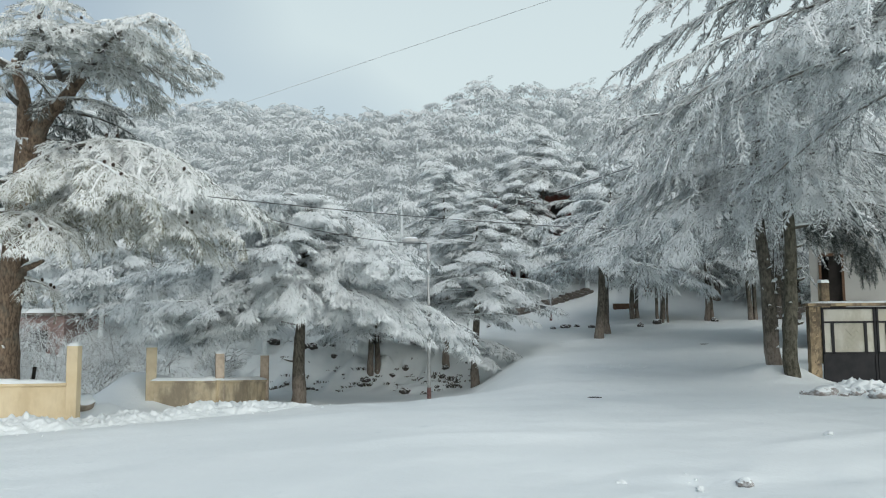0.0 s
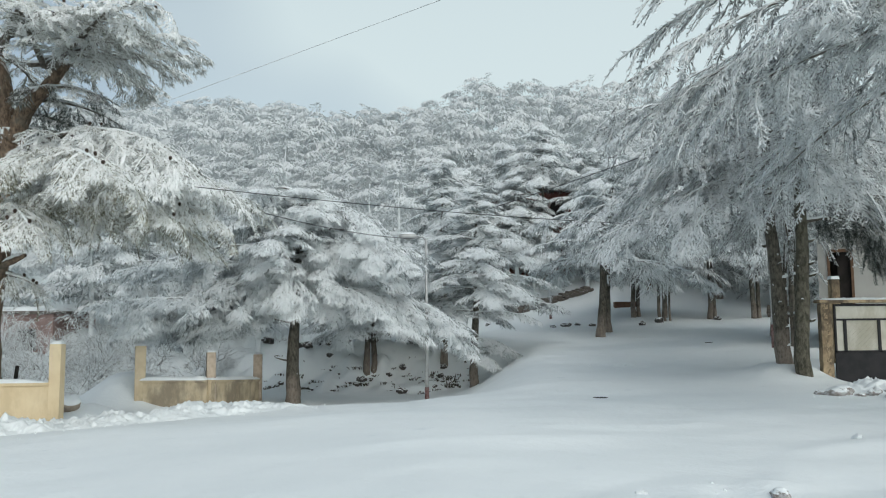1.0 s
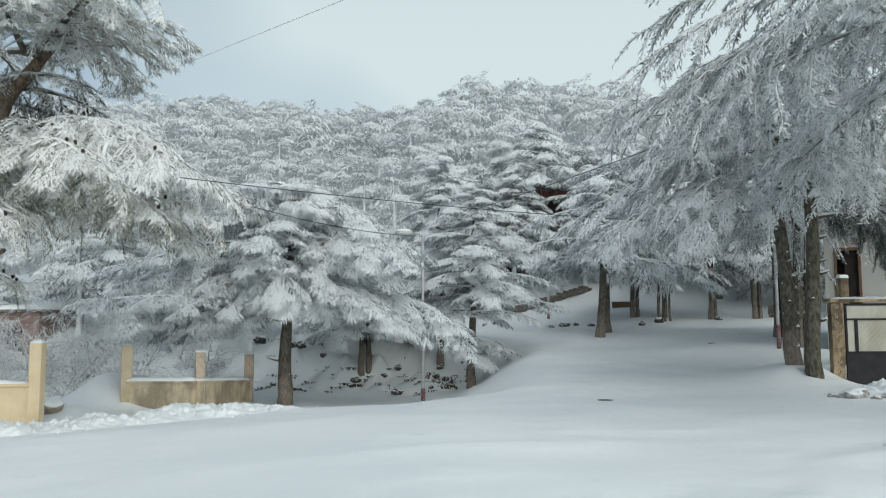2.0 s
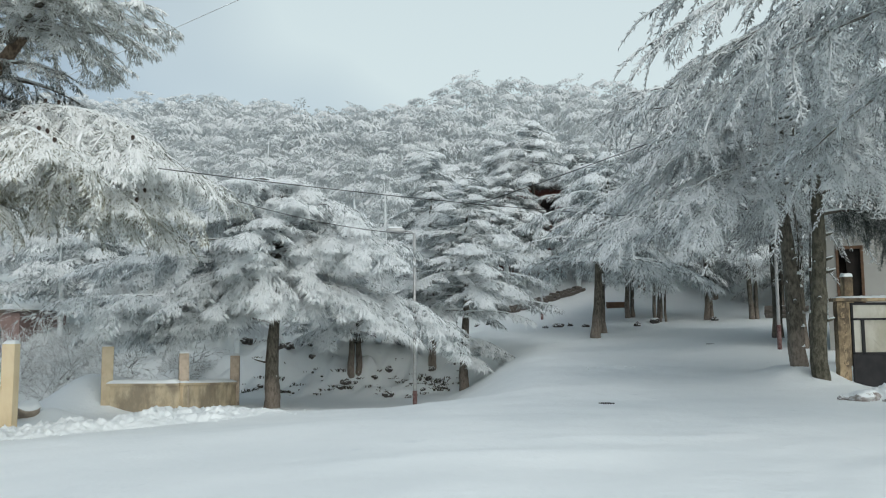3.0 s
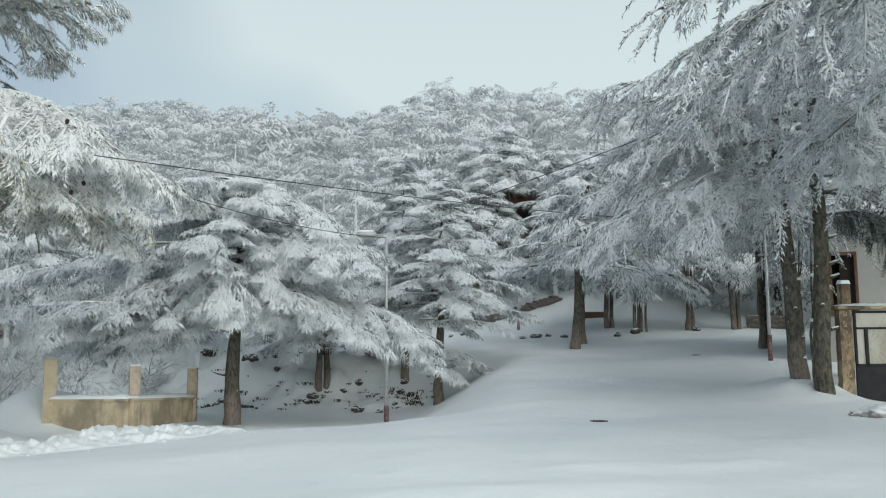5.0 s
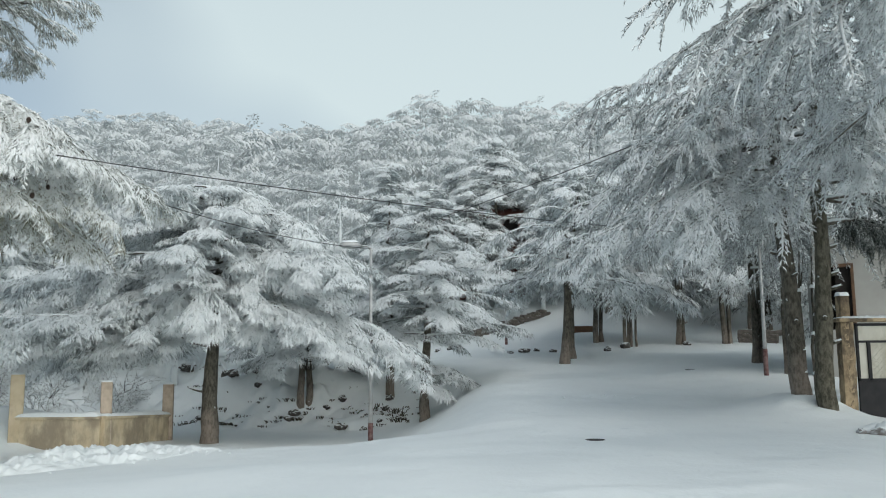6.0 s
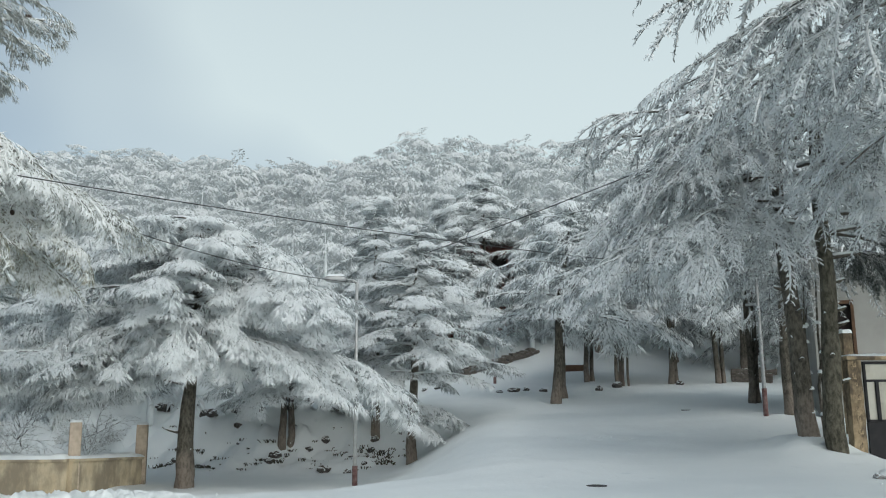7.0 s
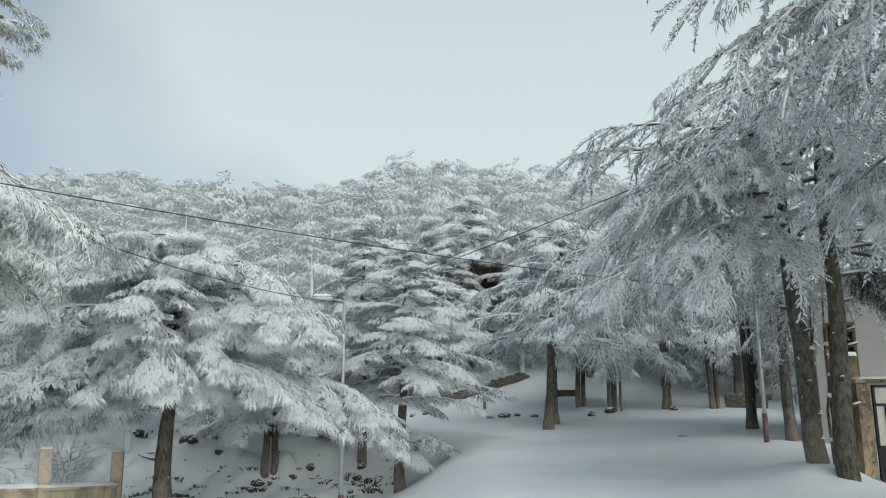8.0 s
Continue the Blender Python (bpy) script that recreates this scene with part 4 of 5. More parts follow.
for iy in range(23):
    for ix in range(32):
        y = 44 + iy * 6.0 + wr.uniform(-1.8, 1.8)
        x = -90 + ix * 6.1 + (iy % 2) * 3.0 + wr.uniform(-1.8, 1.8)
        if y > 88 and (ix + 2 * iy) % 3 == 0:
            continue
        if abs(x - 2) > 0.57 * y + 3 or y > 134 + 38 * (x < -22):
            continue
        if x > -8 and y < 48 or x > -1 and y < 60 or (x > 1.5 and x < 12 and y < 70) or x > 26 and y < 58:
            continue
        k, turn, size = int(wr.integers(0, 5)), wr.uniform(0, 360), wr.uniform(0.82, 1.12)
        z = float(ground_z(x, y))
        if y < 80:
            tree = thing("hillside_cedar", "frosted, haze-paled cedar in the woods on the hillside", "tree", (x, y, z), "hillside cedars", rz=turn)
            tree.scale = (size, size, size)
            for nm, me in (("trunk", KINDS[k][0]), ("crown", KINDS[k][1])):
                hang_on(new(nm, me), tree)
        else:
            V, F = packed[k]
            c_, s_ = math.cos(radians(turn)), math.sin(radians(turn))
            far.add(np.stack([V[:, 0] * c_ - V[:, 1] * s_, V[:, 0] * s_ + V[:, 1] * c_, V[:, 2]], -1) * size + (x, y, z), F)
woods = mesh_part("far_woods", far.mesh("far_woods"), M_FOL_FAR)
tagged(woods, "frosted, haze-paled cedar woods covering the far hillside", "woods", kind="stuff")
for k, (x, y, h) in enumerate(((10.6, 63.2, 11.0), (1.2, 63.0, 10.5), (4.6, 65.0, 11.0), (7.6, 64.2, 12.5), (5.2, 61.8, 9.0), (6.6, 63.4, 6.8), (11.6, 64.0, 10.0), (0.2, 61.5, 10.0), (-17.6, 45.0, 7.0), (-12.5, 43.5, 6.5), (-27.5, 44.5, 7.0))):
    cedar("hillside_cedar", "tall frosted cedar at the foot of the hillside", x, y, 300 + k, M_FOL, M_BARK if h > 12 else M_RIME_WOOD, PLUMES_MID, "hillside cedars",
          height=h, z0=7.6 if h > 12 else 2.2, radius=4.3, n_limb=24, r0=0.2, step=0.85, gap=1.0, fl=1.4, pad=0.06, fine=0.3)


# ---- parapets, gate, houses, lamps ----
def snow_slab(sx, sy, h, seed):
    """A lump of lying snow with a rounded, uneven top."""
    nx_, ny_ = max(11, min(70, int(sx / 0.08))), max(9, min(40, int(sy / 0.06)))
    u, v = np.meshgrid(np.linspace(-1, 1, nx_), np.linspace(-1, 1, ny_))
    edge = np.clip((1 - np.abs(u) ** 8) * (1 - np.abs(v) ** 4), 0, 1) ** 0.5
    x, y = u * sx / 2, v * sy / 2
    z = h * edge * (0.8 + 0.5 * vnoise(x * 3 + seed, y * 3, seed) + 0.3 * vnoise(x * 9, y * 9 + seed, seed + 1))
    i, j = np.meshgrid(np.arange(ny_ - 1), np.arange(nx_ - 1), indexing="ij")
    a = i * nx_ + j
    F = np.concatenate([np.stack([a, a + 1, a + nx_ + 1], -1).reshape(-1, 3), np.stack([a, a + nx_ + 1, a + nx_], -1).reshape(-1, 3)])
    return tri_mesh("snow_cap", np.stack([x, y, z - 0.004], -1).reshape(-1, 3), F)


def snow_on(parent, x, y, z, sx, sy, h, seed, rz=0.0):
    ob = mesh_part("snow_cap", snow_slab(sx, sy, h, seed), M_CAP, parent, "soft lying snow")
    ob.matrix_local = pose(x, y, z, 0, 0, rz)
    return ob


def pillar(parent, x, y, z0, z1, w, rz, seed):
    bm = boxes((0, 0, (z1 - z0) / 2, w, w, z1 - z0), bevel=0.02)
    for v in bm.verts:
        v.co += Vector((noise.noise(v.co * 3 + Vector((seed, 0, 0))), noise.noise(v.co * 3 + Vector((0, seed, 0))), 0)) * 0.02
    ob = part("pillar", bm, M_WORN if seed in (2, 3) else M_OCHRE_CLEAN if seed == 6 else M_OCHRE, parent, "weathered plastered square pillar")
    ob.matrix_local = pose(x, y, z0, 0, 0, rz)
    snow_on(ob, 0, 0, z1 - z0, w * 1.04, w * 1.04, 0.10, seed)
    return ob


def wall_run(parent, p, q, z0, z1, seed, fall=0.0, plaster=None):
    """A stretch of plastered wall with a projecting coping, from p to q."""
    (x0, y0), (x1, y1) = p, q
    ln, rz = math.hypot(x1 - x0, y1 - y0), math.degrees(math.atan2(y1 - y0, x1 - x0))
    m = pose((x0 + x1) / 2, (y0 + y1) / 2, 0, 0, 0, rz)
    for name, bm, label in (("wall", boxes((0, 0, (z0 + z1) / 2, ln, 0.24, z1 - z0), bevel=0.012), ""), ("coping", boxes((0, 0, z1 + 0.045, ln + 0.02, 0.36, 0.09), bevel=0.018), "projecting coping")):
        for v in bm.verts:
            v.co.z -= fall * (v.co.x / ln + 0.5)
        part(name, bm, plaster or M_OCHRE, parent, label).matrix_local = m
    snow_on(parent, (x0 + x1) / 2, (y0 + y1) / 2, z1 + 0.088 - fall / 2, ln, 0.37, 0.15, seed, rz).matrix_local = m @ pose(0, 0, z1 + 0.088 - fall / 2, 0, math.degrees(math.atan2(fall, ln)), 0)


B_, K_, C_ = (-11.40, 31.45), (-8.80, 31.25), (-7.86, 35.1)
parapet = thing("parapet", "stained ochre parapet with snow on its coping", "parapet", (0, 0, 0), "parapets")
pillar(parapet, B_[0], B_[1], -1.25, 1.26, 0.38, 22, 1)
pillar(parapet, C_[0], C_[1], -1.5, 0.80, 0.34, 8, 2)
pillar(parapet, K_[0] + 0.0, K_[1] + 0.36, -1.4, 1.0, 0.34, 20, 3)
wall_run(parapet, B_, K_, -1.4, -0.10, 4)
wall_run(parapet, K_, C_, -1.6, -0.10, 5, 0.22)
parapet_2 = thing("parapet", "pale ochre parapet half buried in a snowbank", "parapet", (0, 0, 0), "parapets")
pillar(parapet_2, -11.10, 24.3, -0.7, 1.48, 0.32, 2, 6)
wall_run(parapet_2, (-24.0, 23.4), (-11.25, 24.28), -0.9, 0.30, 7, 0.0, M_OCHRE_CLEAN)
post = part("stake", boxes((0, 0, 0.45, 0.09, 0.09, 1.1), bevel=0.01), M_DARK)
post.matrix_world = pose(-13.25, 26.0, -0.2, 0, 6, 0)
tagged(post, "dark wooden stake behind the parapet", "stake")


def stone_pier(parent, x, y, z0, z1, w, d, seed):
    """A pier laid of rough squared stones, each its own piece."""
    rng = random.Random(seed)
    z, k = z0, 0
    meshes = []
    for _ in range(5):
        bm = boxes((0, 0, 0, 1, 1, 1), bevel=0.07)
        for v in bm.verts:
            v.co += Vector((rng.uniform(-0.03, 0.03), rng.uniform(-0.03, 0.03), rng.uniform(-0.04, 0.04)))
        me = bpy.data.meshes.new("stone")
        bm.to_mesh(me)
        bm.free()
        me.materials.append(M_STONE)
        meshes.append(me)
    bm = bmesh.new()
    n, rings = 14, []
    for k in range(n + 1):
        zz, dx, g = z0 + (z1 - z0) * k / n, rng.uniform(-0.012, 0.012), rng.uniform(0.94, 1.05)
        rings.append([bm.verts.new((x + dx + sx * w * g / 2, y + sy * d / 2, zz)) for sx, sy in ((-1, -1), (1, -1), (1, 1), (-1, 1))])
    for lo_, hi_ in zip(rings[:-1], rings[1:]):
        for j in range(4):
            bm.faces.new((lo_[j], lo_[(j + 1) % 4], hi_[(j + 1) % 4], hi_[j]))
    bm.faces.new(rings[-1])
    core = part("pier_core", bm, M_STONE, parent, "crumbling beige plaster")
    z = z0 + 0.5
    while z < z1 - 0.15:
        h = rng.uniform(0.1, 0.2)
        ob = hang_on(new("stone", rng.choice(meshes)), core)
        ob.matrix_local = Matrix.Translation((x + rng.uniform(-0.1, 0.1) * w, y, z + h / 2)) @ Matrix.Diagonal((w * rng.uniform(0.2, 0.45), d * 1.03, h, 1))
        z += h + rng.uniform(0.03, 0.3)


GY_ = 26.6
gate = thing("gate", "black iron gate with pale sheet panels and snow on its beam", "gate", (0, 0, 0))
stone_pier(gate, 11.97, GY_ + 0.05, -0.2, 2.50, 0.34, 0.26, 3)
part("beam", boxes((14.1, GY_ + 0.05, 2.56, 4.75, 0.46, 0.10), bevel=0.02), M_STONE, gate, "stone cap beam")
snow_on(gate, 14.1, GY_ + 0.05, 2.605, 4.75, 0.46, 0.09, 12)
for k in range(2):
    x0, x1 = 12.22 + k * 1.76, 12.22 + (k + 1) * 1.76 - 0.02
    leaf = thing("leaf", "", "")
    leaf.parent = gate
    bars = [((x0 + x1) / 2, 2.44, x1 - x0, 0.07), ((x0 + x1) / 2, 1.99, x1 - x0, 0.06), (x0 + 0.035, 1.25, 0.07, 2.4), (x1 - 0.035, 1.25, 0.07, 2.4),
            (x0 + 0.34, 1.47, 0.09, 1.0), (x1 - 0.34, 1.47, 0.09, 1.0), ((x0 + x1) / 2, 0.99, x1 - x0, 0.07)]
    for cx, cz, sx, sz in bars:
        part("bar", boxes((cx, GY_, cz, sx, 0.06, sz), bevel=0.008), M_IRON, leaf)
    part("lower_plate", boxes(((x0 + x1) / 2, GY_ + 0.012, 0.46, x1 - x0 - 0.02, 0.03, 1.02), bevel=0.006), M_IRON, leaf, "black sheet-iron plate")
    part("upper_panel", boxes(((x0 + x1) / 2, GY_ + 0.02, 1.72, x1 - x0 - 0.04, 0.012, 1.46)), M_SHEET, leaf, "pale sheet panel")
    bm = bmesh.new()
    cx = (x0 + x1) / 2
    w2, zl, zh = (x1 - x0) / 2 - 0.39, 1.03, 1.95
    for sgn in (-1, 1):
        c = -1.6
        while c < 1.6:
            pts = []
            for n in range(41):
                xx = -w2 + 2 * w2 * n / 40
                zz = (zl + zh) / 2 + sgn * xx + c
                if zl < zz < zh:
                    pts.append((xx, zz))
            if len(pts) > 2:
                (xa, za), (xb, zb) = pts[0], pts[-1]
                L = math.hypot(xb - xa, zb - za)
                bmesh.ops.create_cube(bm, size=1.0, matrix=Matrix.Translation((cx + (xa + xb) / 2, GY_ + 0.006, (za + zb) / 2)) @ Matrix.Rotation(-sgn * math.pi / 4, 4, "Y") @ Matrix.Diagonal((L, 0.012, 0.014, 1)))
            c += 0.16
    part("lattice", bm, M_SHEET, leaf, "pale diamond lattice")
stone_pier(gate, 15.98, GY_ + 0.05, -0.2, 2.50, 0.42, 0.42, 4)

side_pier = thing("garden_pier", "weathered beige garden pier topped with snow behind the gate", "pier", (13.95, 30.2, 0.5))
part("shaft", boxes((0, 0, 1.45, 0.30, 0.30, 3.0), bevel=0.03), M_STONE, side_pier)
snow_on(side_pier, 0, 0, 2.945, 0.34, 0.34, 0.16, 21)

house = thing("white_house", "white plastered house behind the gate", "house", (15.25, 34.3, 0), rz=-26)
hw, hd, hz = 11.0, 9.0, 6.6
dx0, dx1, dz0, dz1 = 0.35, 1.3, 2.5, 4.85
part("front_wall", boxes((dx0 / 2, 0, hz / 2, dx0, 0.3, hz), ((dx1 + hw) / 2, 0, hz / 2, hw - dx1, 0.3, hz),
                         ((dx0 + dx1) / 2, 0, (dz1 + hz) / 2, dx1 - dx0, 0.3, hz - dz1), ((dx0 + dx1) / 2, 0, dz0 / 2, dx1 - dx0, 0.3, dz0)), M_PLASTER, house)
part("side_wall", boxes((0.15, hd / 2 + 0.15, hz / 2, 0.3, hd - 0.3, hz)), M_PLASTER, house)
part("side_wall", boxes((hw - 0.15, hd / 2 + 0.15, hz / 2, 0.3, hd - 0.3, hz)), M_PLASTER, house)
part("back_wall", boxes((hw / 2, hd + 0.15, hz / 2, hw, 0.3, hz)), M_PLASTER, house)
part("roof", boxes((hw / 2, hd / 2, hz + 0.1, hw + 0.7, hd + 0.9, 0.2), bevel=0.03), M_PLASTER, house, "flat concrete roof")
snow_on(house, hw / 2, hd / 2, hz + 0.2, hw + 0.6, hd + 0.8, 0.3, 25)
# the opening's shade is painted as a near-black panel
door = part("door", boxes(((dx0 + dx1) / 2 + 0.16, 0.04, (dz0 + dz1) / 2, 0.55, 0.05, dz1 - dz0 - 0.1), bevel=0.01), M_DARK, house, "near-black panel for the unlit door opening")
for cx, cz, sx, sz in ((dx0 + 0.05, (dz0 + dz1) / 2, 0.1, dz1 - dz0), (dx1 - 0.05, (dz0 + dz1) / 2, 0.1, dz1 - dz0), ((dx0 + dx1) / 2, dz1 - 0.06, dx1 - dx0, 0.12)):
    part("door_frame", boxes((cx, -0.14, cz, sx, 0.12, sz), bevel=0.012), M_DOOR, door, "brown wooden frame")
# dark plate behind the opening, its colour standing for the unlit room
part("room_dark_panel", boxes(((dx0 + dx1) / 2 + 0.3, 0.6, 3.6, 1.4, 0.1, 3.2)), M_DARK, house)


def lamp_post(x, y, z0, z1, red, head, label):
    lp = thing("street_lamp", label, "street lamp", (x, y, z0), "street lamps")
    H = z1 - z0
    V, F = tube([(0, 0, -0.3), (0, 0, H * 0.5), (0, 0, H)], [0.075, 0.06, 0.045], 10)
    mesh_part("pole", tri_mesh("pole", V, F), M_POLE, lp)
    if red:
        V, F = tube([(0, 0, -0.3), (0, 0, red)], [0.09, 0.085], 10)
        mesh_part("base_sleeve", tri_mesh("base_sleeve", V, F), M_REDPAINT, lp, "worn red-painted sleeve")
    if head:
        V, F = tube([(0, 0, H - 0.1), (-0.1, 0, H + 0.05), (-0.45, 0, H + 0.1)], [0.03, 0.03, 0.028], 6)
        mesh_part("arm", tri_mesh("arm", V, F), M_POLE, lp)
        bm = bmesh.new()
        bmesh.ops.create_uvsphere(bm, u_segments=14, v_segments=8, radius=0.5, matrix=Matrix.Translation((-0.72, 0, H + 0.10)) @ Matrix.Diagonal((0.78, 0.34, 0.26, 1)))
        part("lamp_head", bm, M_POLE, lp, "grey oval lamp head", smooth=True)
        snow_on(lp, -0.72, 0, H + 0.19, 0.6, 0.26, 0.07, 33)
    return lp


lamp_post(-0.77, 33.85, -0.98, 5.45, 0.45, True, "slim galvanised street lamp beside the gully")
lamp_post(6.72, 54.5, 1.95, 5.6, 0.75, False, "slim street lamp with a red base by the stone wall")
lamp_post(13.42, 34.6, 0.80, 7.2, 1.05, False, "street lamp with a red-painted base beside the trees")


def cable(name, pts, sag, r, label, material=None):
    P = []
    for (a, b) in zip(pts[:-1], pts[1:]):
        a, b = np.array(a, float), np.array(b, float)
        for t in np.linspace(0, 1, 20):
            P.append(a * (1 - t) + b * t - np.array([0, 0, sag * 4 * t * (1 - t)]))
    keep = [P[0]] + [q for p, q in zip(P[:-1], P[1:]) if np.linalg.norm(q - p) > 1e-4]
    V, F = tube(keep, np.full(len(keep), r), 5)
    tagged(mesh_part(name, tri_mesh(name, V, F), material or M_WIRE), label, "cable", "overhead cables")


cable("overhead_cable", [(-6.6, 14.9, 5.26), (1.52, 8.31, 5.53), (12, -0.2, 5.9)], 0.0, 0.0036, "thin overhead cable with hoarfrost", M_TWIG)
cable("overhead_cable", [(-5.7, 19.4, 5.16), (9.5, 29.5, 5.30)], 0.16, 0.010, "black overhead cable across the road")
cable("overhead_cable", [(-6.0, 24.2, 5.45), (-0.8, 33.8, 5.42)], 0.22, 0.011, "black cable running to a street lamp")
cable("overhead_cable", [(6.3, 26.25, 7.17), (1.9, 38.0, 7.2)], 0.03, 0.013, "black overhead cable between the trees")

# brick house in the woods
bh = thing("brick_house", "red-brown house with a snowy roof among the trees", "house", (6.9, 69.0, 0))
part("wall", boxes((0, 0, 8.6, 6.0, 6.0, 8.0)), M_BRICK, bh)
for cx in (-1.9, 0.0, 1.9):
    w_ = part("window", boxes((cx, -3.03, 11.2, 1.1, 0.08, 1.3), bevel=0.01), M_DARK, bh, "dark window")
    part("sill", boxes((cx, -3.08, 10.5, 1.3, 0.16, 0.08)), M_PLASTER, w_)
part("roof", boxes((0, 0, 12.7, 6.8, 6.8, 0.25), bevel=0.04), M_WALLSTONE, bh)
snow_on(bh, 0, 0, 12.82, 6.8, 6.8, 0.4, 41)
rh = thing("pink_house", "dull pink house with a snowy roof seen through branches", "house", (-22.9, 45.0, 0))
part("wall", boxes((0, 0, 0.9, 5.6, 5.0, 3.6)), M_PINK, rh)
part("window", boxes((1.5, -2.53, 1.4, 0.9, 0.08, 1.1)), M_DARK, rh)
part("roof", boxes((0, 0, 2.78, 6.2, 5.6, 0.16), bevel=0.04), M_WALLSTONE, rh)
snow_on(rh, 0, 0, 2.86, 6.1, 5.5, 0.3, 42)

# retaining wall of rough stones up the slope
wall = thing("stone_wall", "low brownish retaining wall of rough stones", "stone wall", (0, 0, 0))
srng = random.Random(8)
stone_meshes = []
for _ in range(6):
    bm = boxes((0, 0, 0, 1, 1, 1), bevel=0.12)
    for v in bm.verts:
        v.co += Vector([srng.uniform(-0.07, 0.07) for _ in range(3)])
    me = bpy.data.meshes.new("stone")
    bm.to_mesh(me)
    bm.free()
    me.materials.append(M_WALLSTONE)
    stone_meshes.append(me)


def stone_run(parent, bends, rows, height=0.24):
    """Courses of rough stones along bends; each stone its own piece."""
    legs = [math.dist(a, b) for a, b in zip(bends[:-1], bends[1:])]
    for row in range(rows):
        for (xa, ya), (xb, yb), leg in zip(bends[:-1], bends[1:], legs):
            d = 0.0
            while d < leg:
                ln = srng.uniform(0.35, 0.7)
                t = (d + ln / 2) / leg
                x, y = xa + (xb - xa) * t, ya + (yb - ya) * t
                ob = hang_on(new("stone", srng.choice(stone_meshes)), parent)
                ob.matrix_local = pose(x, y, surface(x, y) + 0.10 + height * row, srng.uniform(-7, 7), srng.uniform(-7, 7), math.degrees(math.atan2(yb - ya, xb - xa)) + srng.uniform(-9, 9)) @ Matrix.Diagonal((ln * 1.06, 0.45, height * 1.4, 1))
                d += ln


stone_run(wall, [(4.25, 56.9), (7.25, 59.9), (10.4, 62.1)], 2, 0.2)
wall_2 = thing("stone_wall", "short dark dry-stone wall under snow at the edge of the grove", "stone wall", (0, 0, 0))
stone_run(wall_2, [(20.0, 52.3), (21.8, 51.5)], 3)
bench = thing("low_bench", "low brown bench block capped with snow", "bench", (12.3, 58.0, surface(12.3, 58.0)))
part("block", boxes((0, 0, 0.12, 1.5, 0.45, 0.5), bevel=0.03), M_DOOR, bench)
snow_on(bench, 0, 0, 0.36, 1.5, 0.45, 0.15, 51)


# ---- small things ----
def rock(x, y, size, seed, name="rock", material=None, label="dark rock poking through the snow", category="rock", group="rocks"):
    rng = np.random.default_rng(seed)
    bm = bmesh.new()
    bmesh.ops.create_icosphere(bm, subdivisions=3, radius=0.5)
    off = rng.uniform(0, 50)
    for v in bm.verts:
        v.co *= 1 + 0.5 * noise.noise(v.co * 2.1 + Vector((off, 0, 0))) + 0.25 * noise.noise(v.co * 5 + Vector((0, off, 0)))
    ob = part(name, bm, material or M_ROCK, None, smooth=material is not None)
    ob.matrix_world = pose(x, y, surface(x, y) + 0.16 * size, 0, 0, rng.uniform(0, 360)) @ Matrix.Diagonal((size * rng.uniform(0.9, 1.5), size, size * 0.8, 1))
    return tagged(ob, label, category, group)


krng = random.Random(4)
for k in range(38):
    rock(krng.uniform(-8.5, 0.5), krng.triangular(39.2, 42.6, 40.2), 0.09 + 0.3 * krng.random() ** 2, 500 + k)
for k in range(14):
    rock(-9 + k * 0.6 + krng.uniform(-0.2, 0.2), krng.uniform(42.7, 43.3), krng.uniform(0.3, 0.65), 560 + k)
trng = np.random.default_rng(9)
tufts = Soup()
for k in range(95):
    x, y = trng.uniform(-9, 1.5), trng.triangular(38.8, 39.8, 42.5)
    z, tall = surface(x, y) - 0.01, trng.uniform(0.03, 0.14) if k % 12 else trng.uniform(0.1, 0.22)
    for j in range(int(trng.integers(4, 10)) * (1 if k % 12 else 3)):
        a, lean = trng.uniform(0, 6.28), trng.uniform(0.2, 1.1)
        p = np.array([x + trng.normal(0, 0.10 if k % 12 else 0.2), y + trng.normal(0, 0.05 if k % 12 else 0.12), z])
        tufts.add(*tube([p, p + np.array([math.cos(a) * lean * 0.4, math.sin(a) * lean * 0.4, 0.6]) * tall, p + np.array([math.cos(a) * lean, math.sin(a) * lean, 0.9]) * tall], [0.022, 0.02, 0.008], 3))
tagged(mesh_part("weed_tufts", tufts.mesh("weed_tufts"), M_TUFT), "dark dry weeds poking through the snowy bank", "weeds", kind="stuff")
for k, (x, y, sz) in enumerate(((7.0, 49.5, 0.42), (7.8, 50.2, 0.3), (6.2, 49.2, 0.25), (8.6, 49.8, 0.35), (11.4, 49.0, 0.4), (16.3, 50.6, 0.35), (3.2, 52.0, 0.35), (2.6, 54, 0.3), (12.55, 49.7, 0.5), (-2.1, 38.8, 0.45), (-1.2, 38.9, 0.3))):
    rock(x, y, sz, 600 + k)
for k in range(13):
    x = krng.uniform(9.7, 11.6)
    rock(x, krng.uniform(21.3, 22.3), krng.uniform(0.18, 0.5), 730 + k, "snow_clod", M_DIRTY, "dirty clod of ploughed snow before the gate", "snow clod", "snow clods")
rock(-12.65, 28.45, 0.8, 722, "boulder", M_BOULDER, "rounded tawny boulder capped with snow", "boulder", "")
rock(3.5, 9.05, 0.17, 700, "snow_clod", M_DIRTY, "dirty clod of snow lying on the road", "snow clod", "snow clods")
for k, (x, y, sz) in enumerate(((2.2, 9.4, 0.09), (2.9, 8.7, 0.08), (6.4, 13.4, 0.12))):
    rock(x, y, sz, 701 + k, "snow_clod", M_CAP, "clod of ploughed snow on the verge", "snow clod", "snow clods")


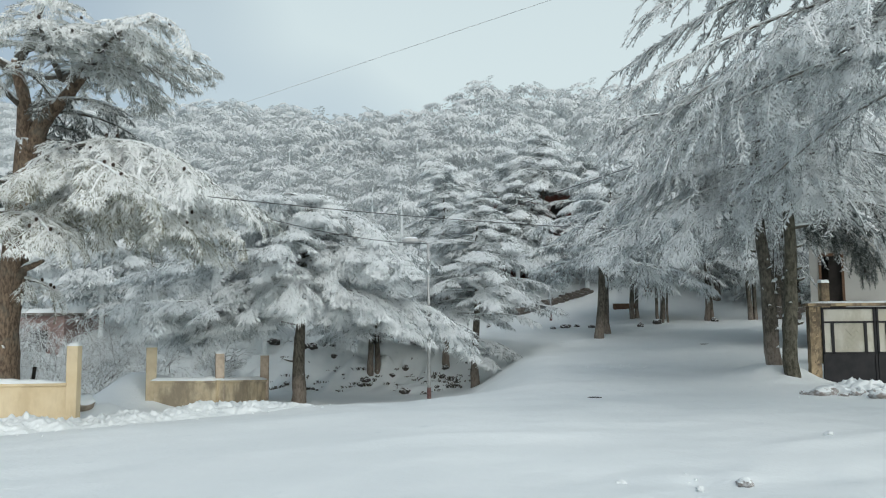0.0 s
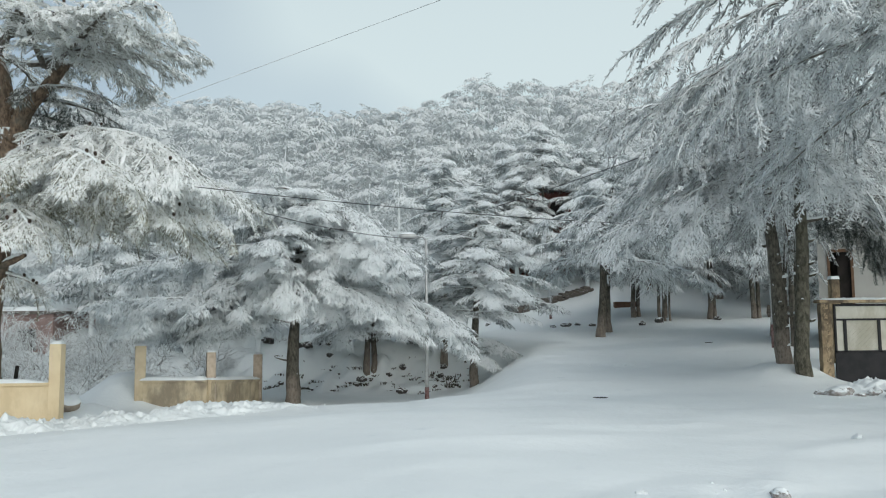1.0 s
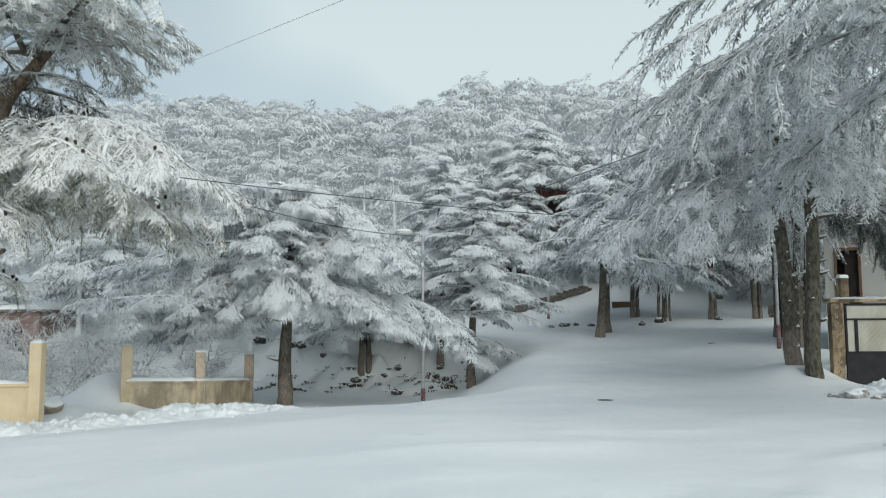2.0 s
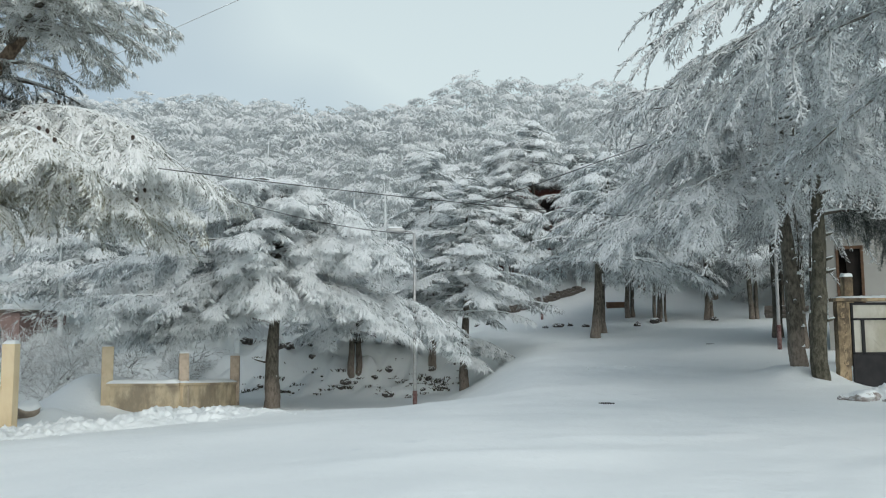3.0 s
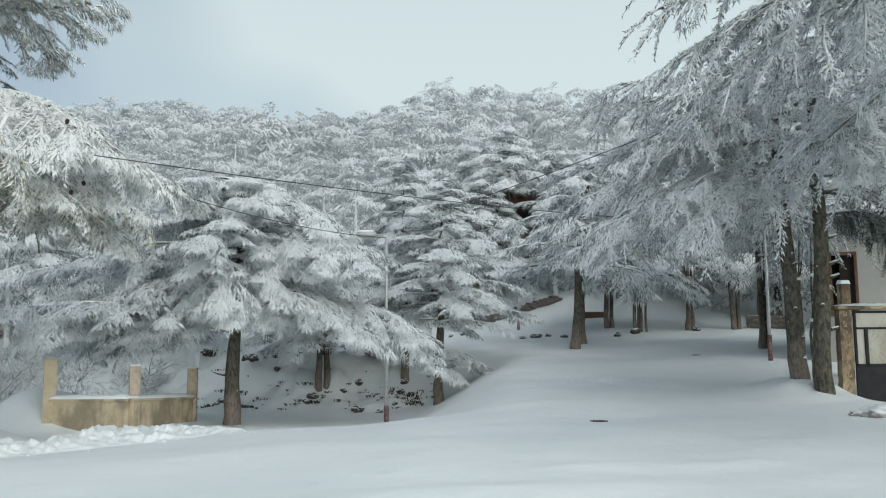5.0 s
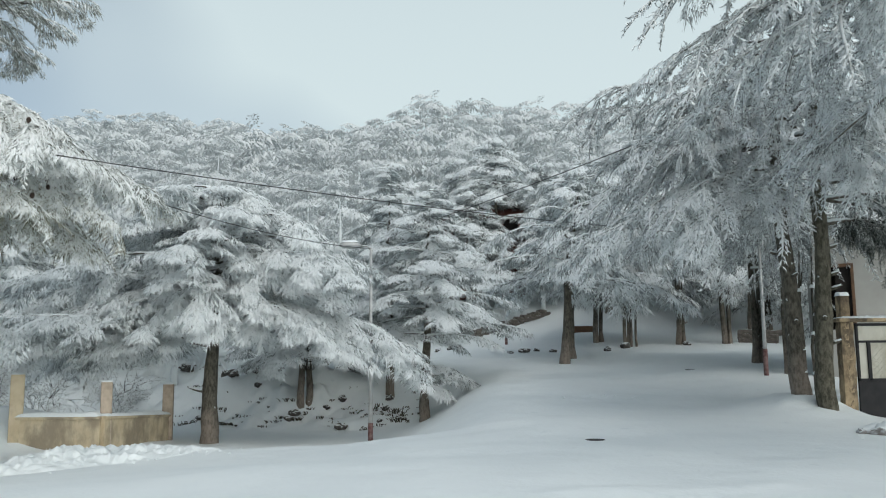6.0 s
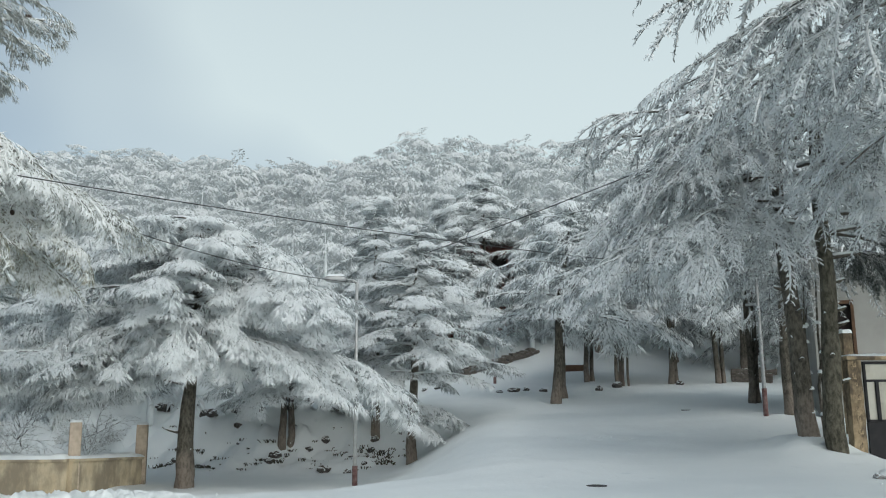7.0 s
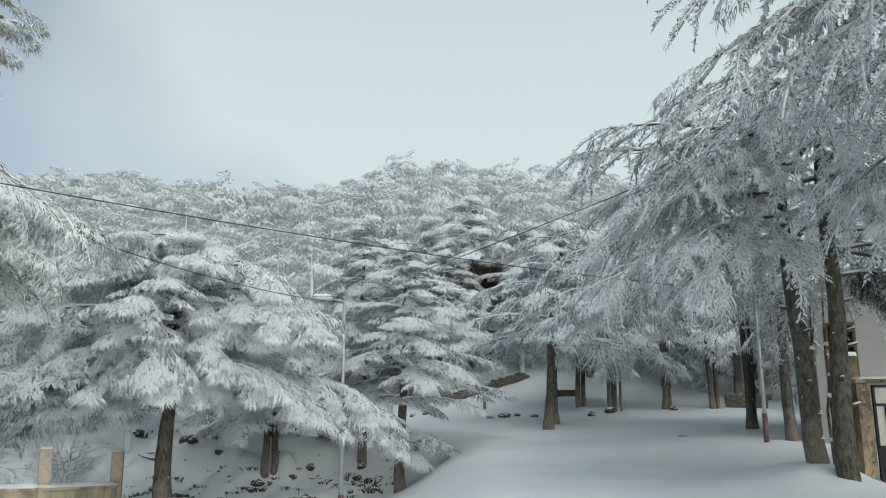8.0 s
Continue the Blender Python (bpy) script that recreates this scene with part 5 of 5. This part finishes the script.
def crumbs(name, label, places, seed, lo, hi):
    """Broken bits of snow, scattered where it was scuffed or thrown up."""
    rng = np.random.default_rng(seed)
    octa = np.array([(1, 0, 0), (0, 1, 0), (-1, 0, 0), (0, -1, 0), (0, 0, 1), (0, 0, -1)], float)
    faces = np.array([(0, 1, 4), (1, 2, 4), (2, 3, 4), (3, 0, 4), (1, 0, 5), (2, 1, 5), (3, 2, 5), (0, 3, 5)])
    soup = Soup()
    for x, y, sx, sy, lift, count in places:
        for _ in range(count):
            px_, py_ = x + rng.normal(0, sx), y + rng.normal(0, sy)
            r = lo + (hi - lo) * rng.random() ** 3
            V = octa * rng.uniform(0.6, 1.25, (6, 3)) * r
            V[:, :2] = V[:, :2] @ np.array([[0.8, 0.6], [-0.6, 0.8]])
            soup.add(V + (px_, py_, surface(px_, py_) + lift + r * 0.05), faces)
    return tagged(mesh_part(name, soup.mesh(name), M_CAP), label, "snow crumbs", "snow crumbs", "stuff")


crumbs("snow_crumbs", "small crumbs of snow scuffed up on the road", [(3.1, 9.2, 0.7, 0.3, -0.01, 16), (9.8, 24.6, 0.9, 0.8, -0.01, 8)], 61, 0.008, 0.036)
crumbs("snow_crumbs", "kicked-up snow where someone crossed the road", [(6.6, 31.0, 0.45, 0.3, -0.01, 34), (10.2, 24.2, 0.6, 0.4, -0.01, 6)], 63, 0.015, 0.07)
crumbs("snow_crumbs", "crumbs of ploughed snow fallen beside the bank", [(-24 + 2.1 * k, 14.4 + 0.84 * k, 1.1, 0.5, 0.0, 20) for k in range(7)] + [(-9.6, 22.2, 0.8, 0.8, 0.0, 50), (-7.4, 24.6, 0.9, 0.7, 0.0, 50), (-5.0, 26.0, 0.9, 0.6, 0.0, 40), (10.3, 21.7, 0.5, 0.3, 0.0, 16)], 62, 0.015, 0.06)


def manhole(x, y, r):
    mh = thing("manhole_cover", "dark iron cover almost buried in snow", "manhole cover", (x, y, surface(x, y) - 0.021))
    bm = bmesh.new()
    bmesh.ops.create_cone(bm, cap_ends=True, segments=24, radius1=r, radius2=r * 0.96, depth=0.05)
    part("lid", bm, M_IRON, mh)


manhole(4.0, 21.8, 0.2)
manhole(11.85, 38.0, 0.2)


def shrub(x, y, h, seed, n=26):
    """A leafless shrub: forking twigs, each line with snow along it."""
    rng = np.random.default_rng(seed)
    sh = thing("bare_shrub", "leafless shrub with snow along every twig", "shrub", (x, y, surface(x, y) - 0.05), "bare shrubs")
    s_ = Soup()

    def grow(p, d, ln, r, level):
        q = [p]
        for _ in range(4):
            d = d + rng.normal(0, 0.13, 3) + np.array([0, 0, -0.03 * level])
            d /= np.linalg.norm(d)
            q.append(q[-1] + d * ln / 4)
        q = q if level < 3 else q[::2]
        s_.add(*tube(q, np.linspace(max(r, 0.009), max(r * 0.55, 0.006), len(q)), 3))
        if level < 3:
            for k in range(4 if level else 7):
                t = rng.uniform(0.25, 1.0)
                base = q[min(int(t * 4), 3)]
                nd = d + rng.normal(0, 0.55, 3)
                grow(base, nd / np.linalg.norm(nd), ln * rng.uniform(0.45, 0.7), r * 0.6, level + 1)
    for k in range(n // 5):
        a = rng.uniform(0, 6.28)
        grow(np.array([rng.normal(0, 0.2), rng.normal(0, 0.2), 0.0]), np.array([math.cos(a) * 0.5, math.sin(a) * 0.5, 0.9]), h * rng.uniform(0.45, 0.7), 0.024, 0)
    mesh_part("brushwood", s_.mesh("brushwood"), M_TWIG, sh)["kind"] = "stuff"


for k, (x, y, h) in enumerate(((-15.5, 35.5, 4.2), (-18.0, 37.5, 4.6), (-20.5, 34.5, 4.5), (-13.8, 38.5, 4.0), (-22.0, 38.5, 5.0), (-16.5, 41.0, 4.5), (-17.2, 33.0, 3.4), (-24.5, 36.0, 5.0), (-11.5, 40.5, 3.6), (-18.9, 39.8, 4.4), (-20.6, 40.6, 4.6), (-22.6, 40.8, 4.6))):
    shrub(x, y, h, 800 + k)


def stems(x, y, seed, n=4):
    """Bare saplings with snow caught in their forks."""
    rng = np.random.default_rng(seed)
    sp = thing("sapling", "thin bare saplings with snow between the twin trunks", "sapling", (x, y, surface(x, y) - 0.1))
    for k in range(n):
        a, b = rng.uniform(-0.22, 0.22), rng.uniform(-0.2, 0.2)
        pts = [(a, b, 0), (a + rng.uniform(-0.08, 0.08), b, 1.3), (a + rng.uniform(-0.2, 0.2), b, 2.6), (a + rng.uniform(-0.35, 0.35), b, rng.uniform(3.6, 4.8))]
        st = mesh_part("stem", tri_mesh("stem", *tube(pts, [0.045, 0.04, 0.03, 0.012], 6)), M_BARK, sp)
        for z in rng.uniform(0.5, 3.2, 3):
            px = float(np.interp(z, [p[2] for p in pts], [p[0] for p in pts]))
            mesh_part("snow_cap", snow_lump(0.07, 0.06, 0.09), M_CAP, st).matrix_local = pose(px, b - 0.02, float(z))


stems(10.75, 26.3, 90)
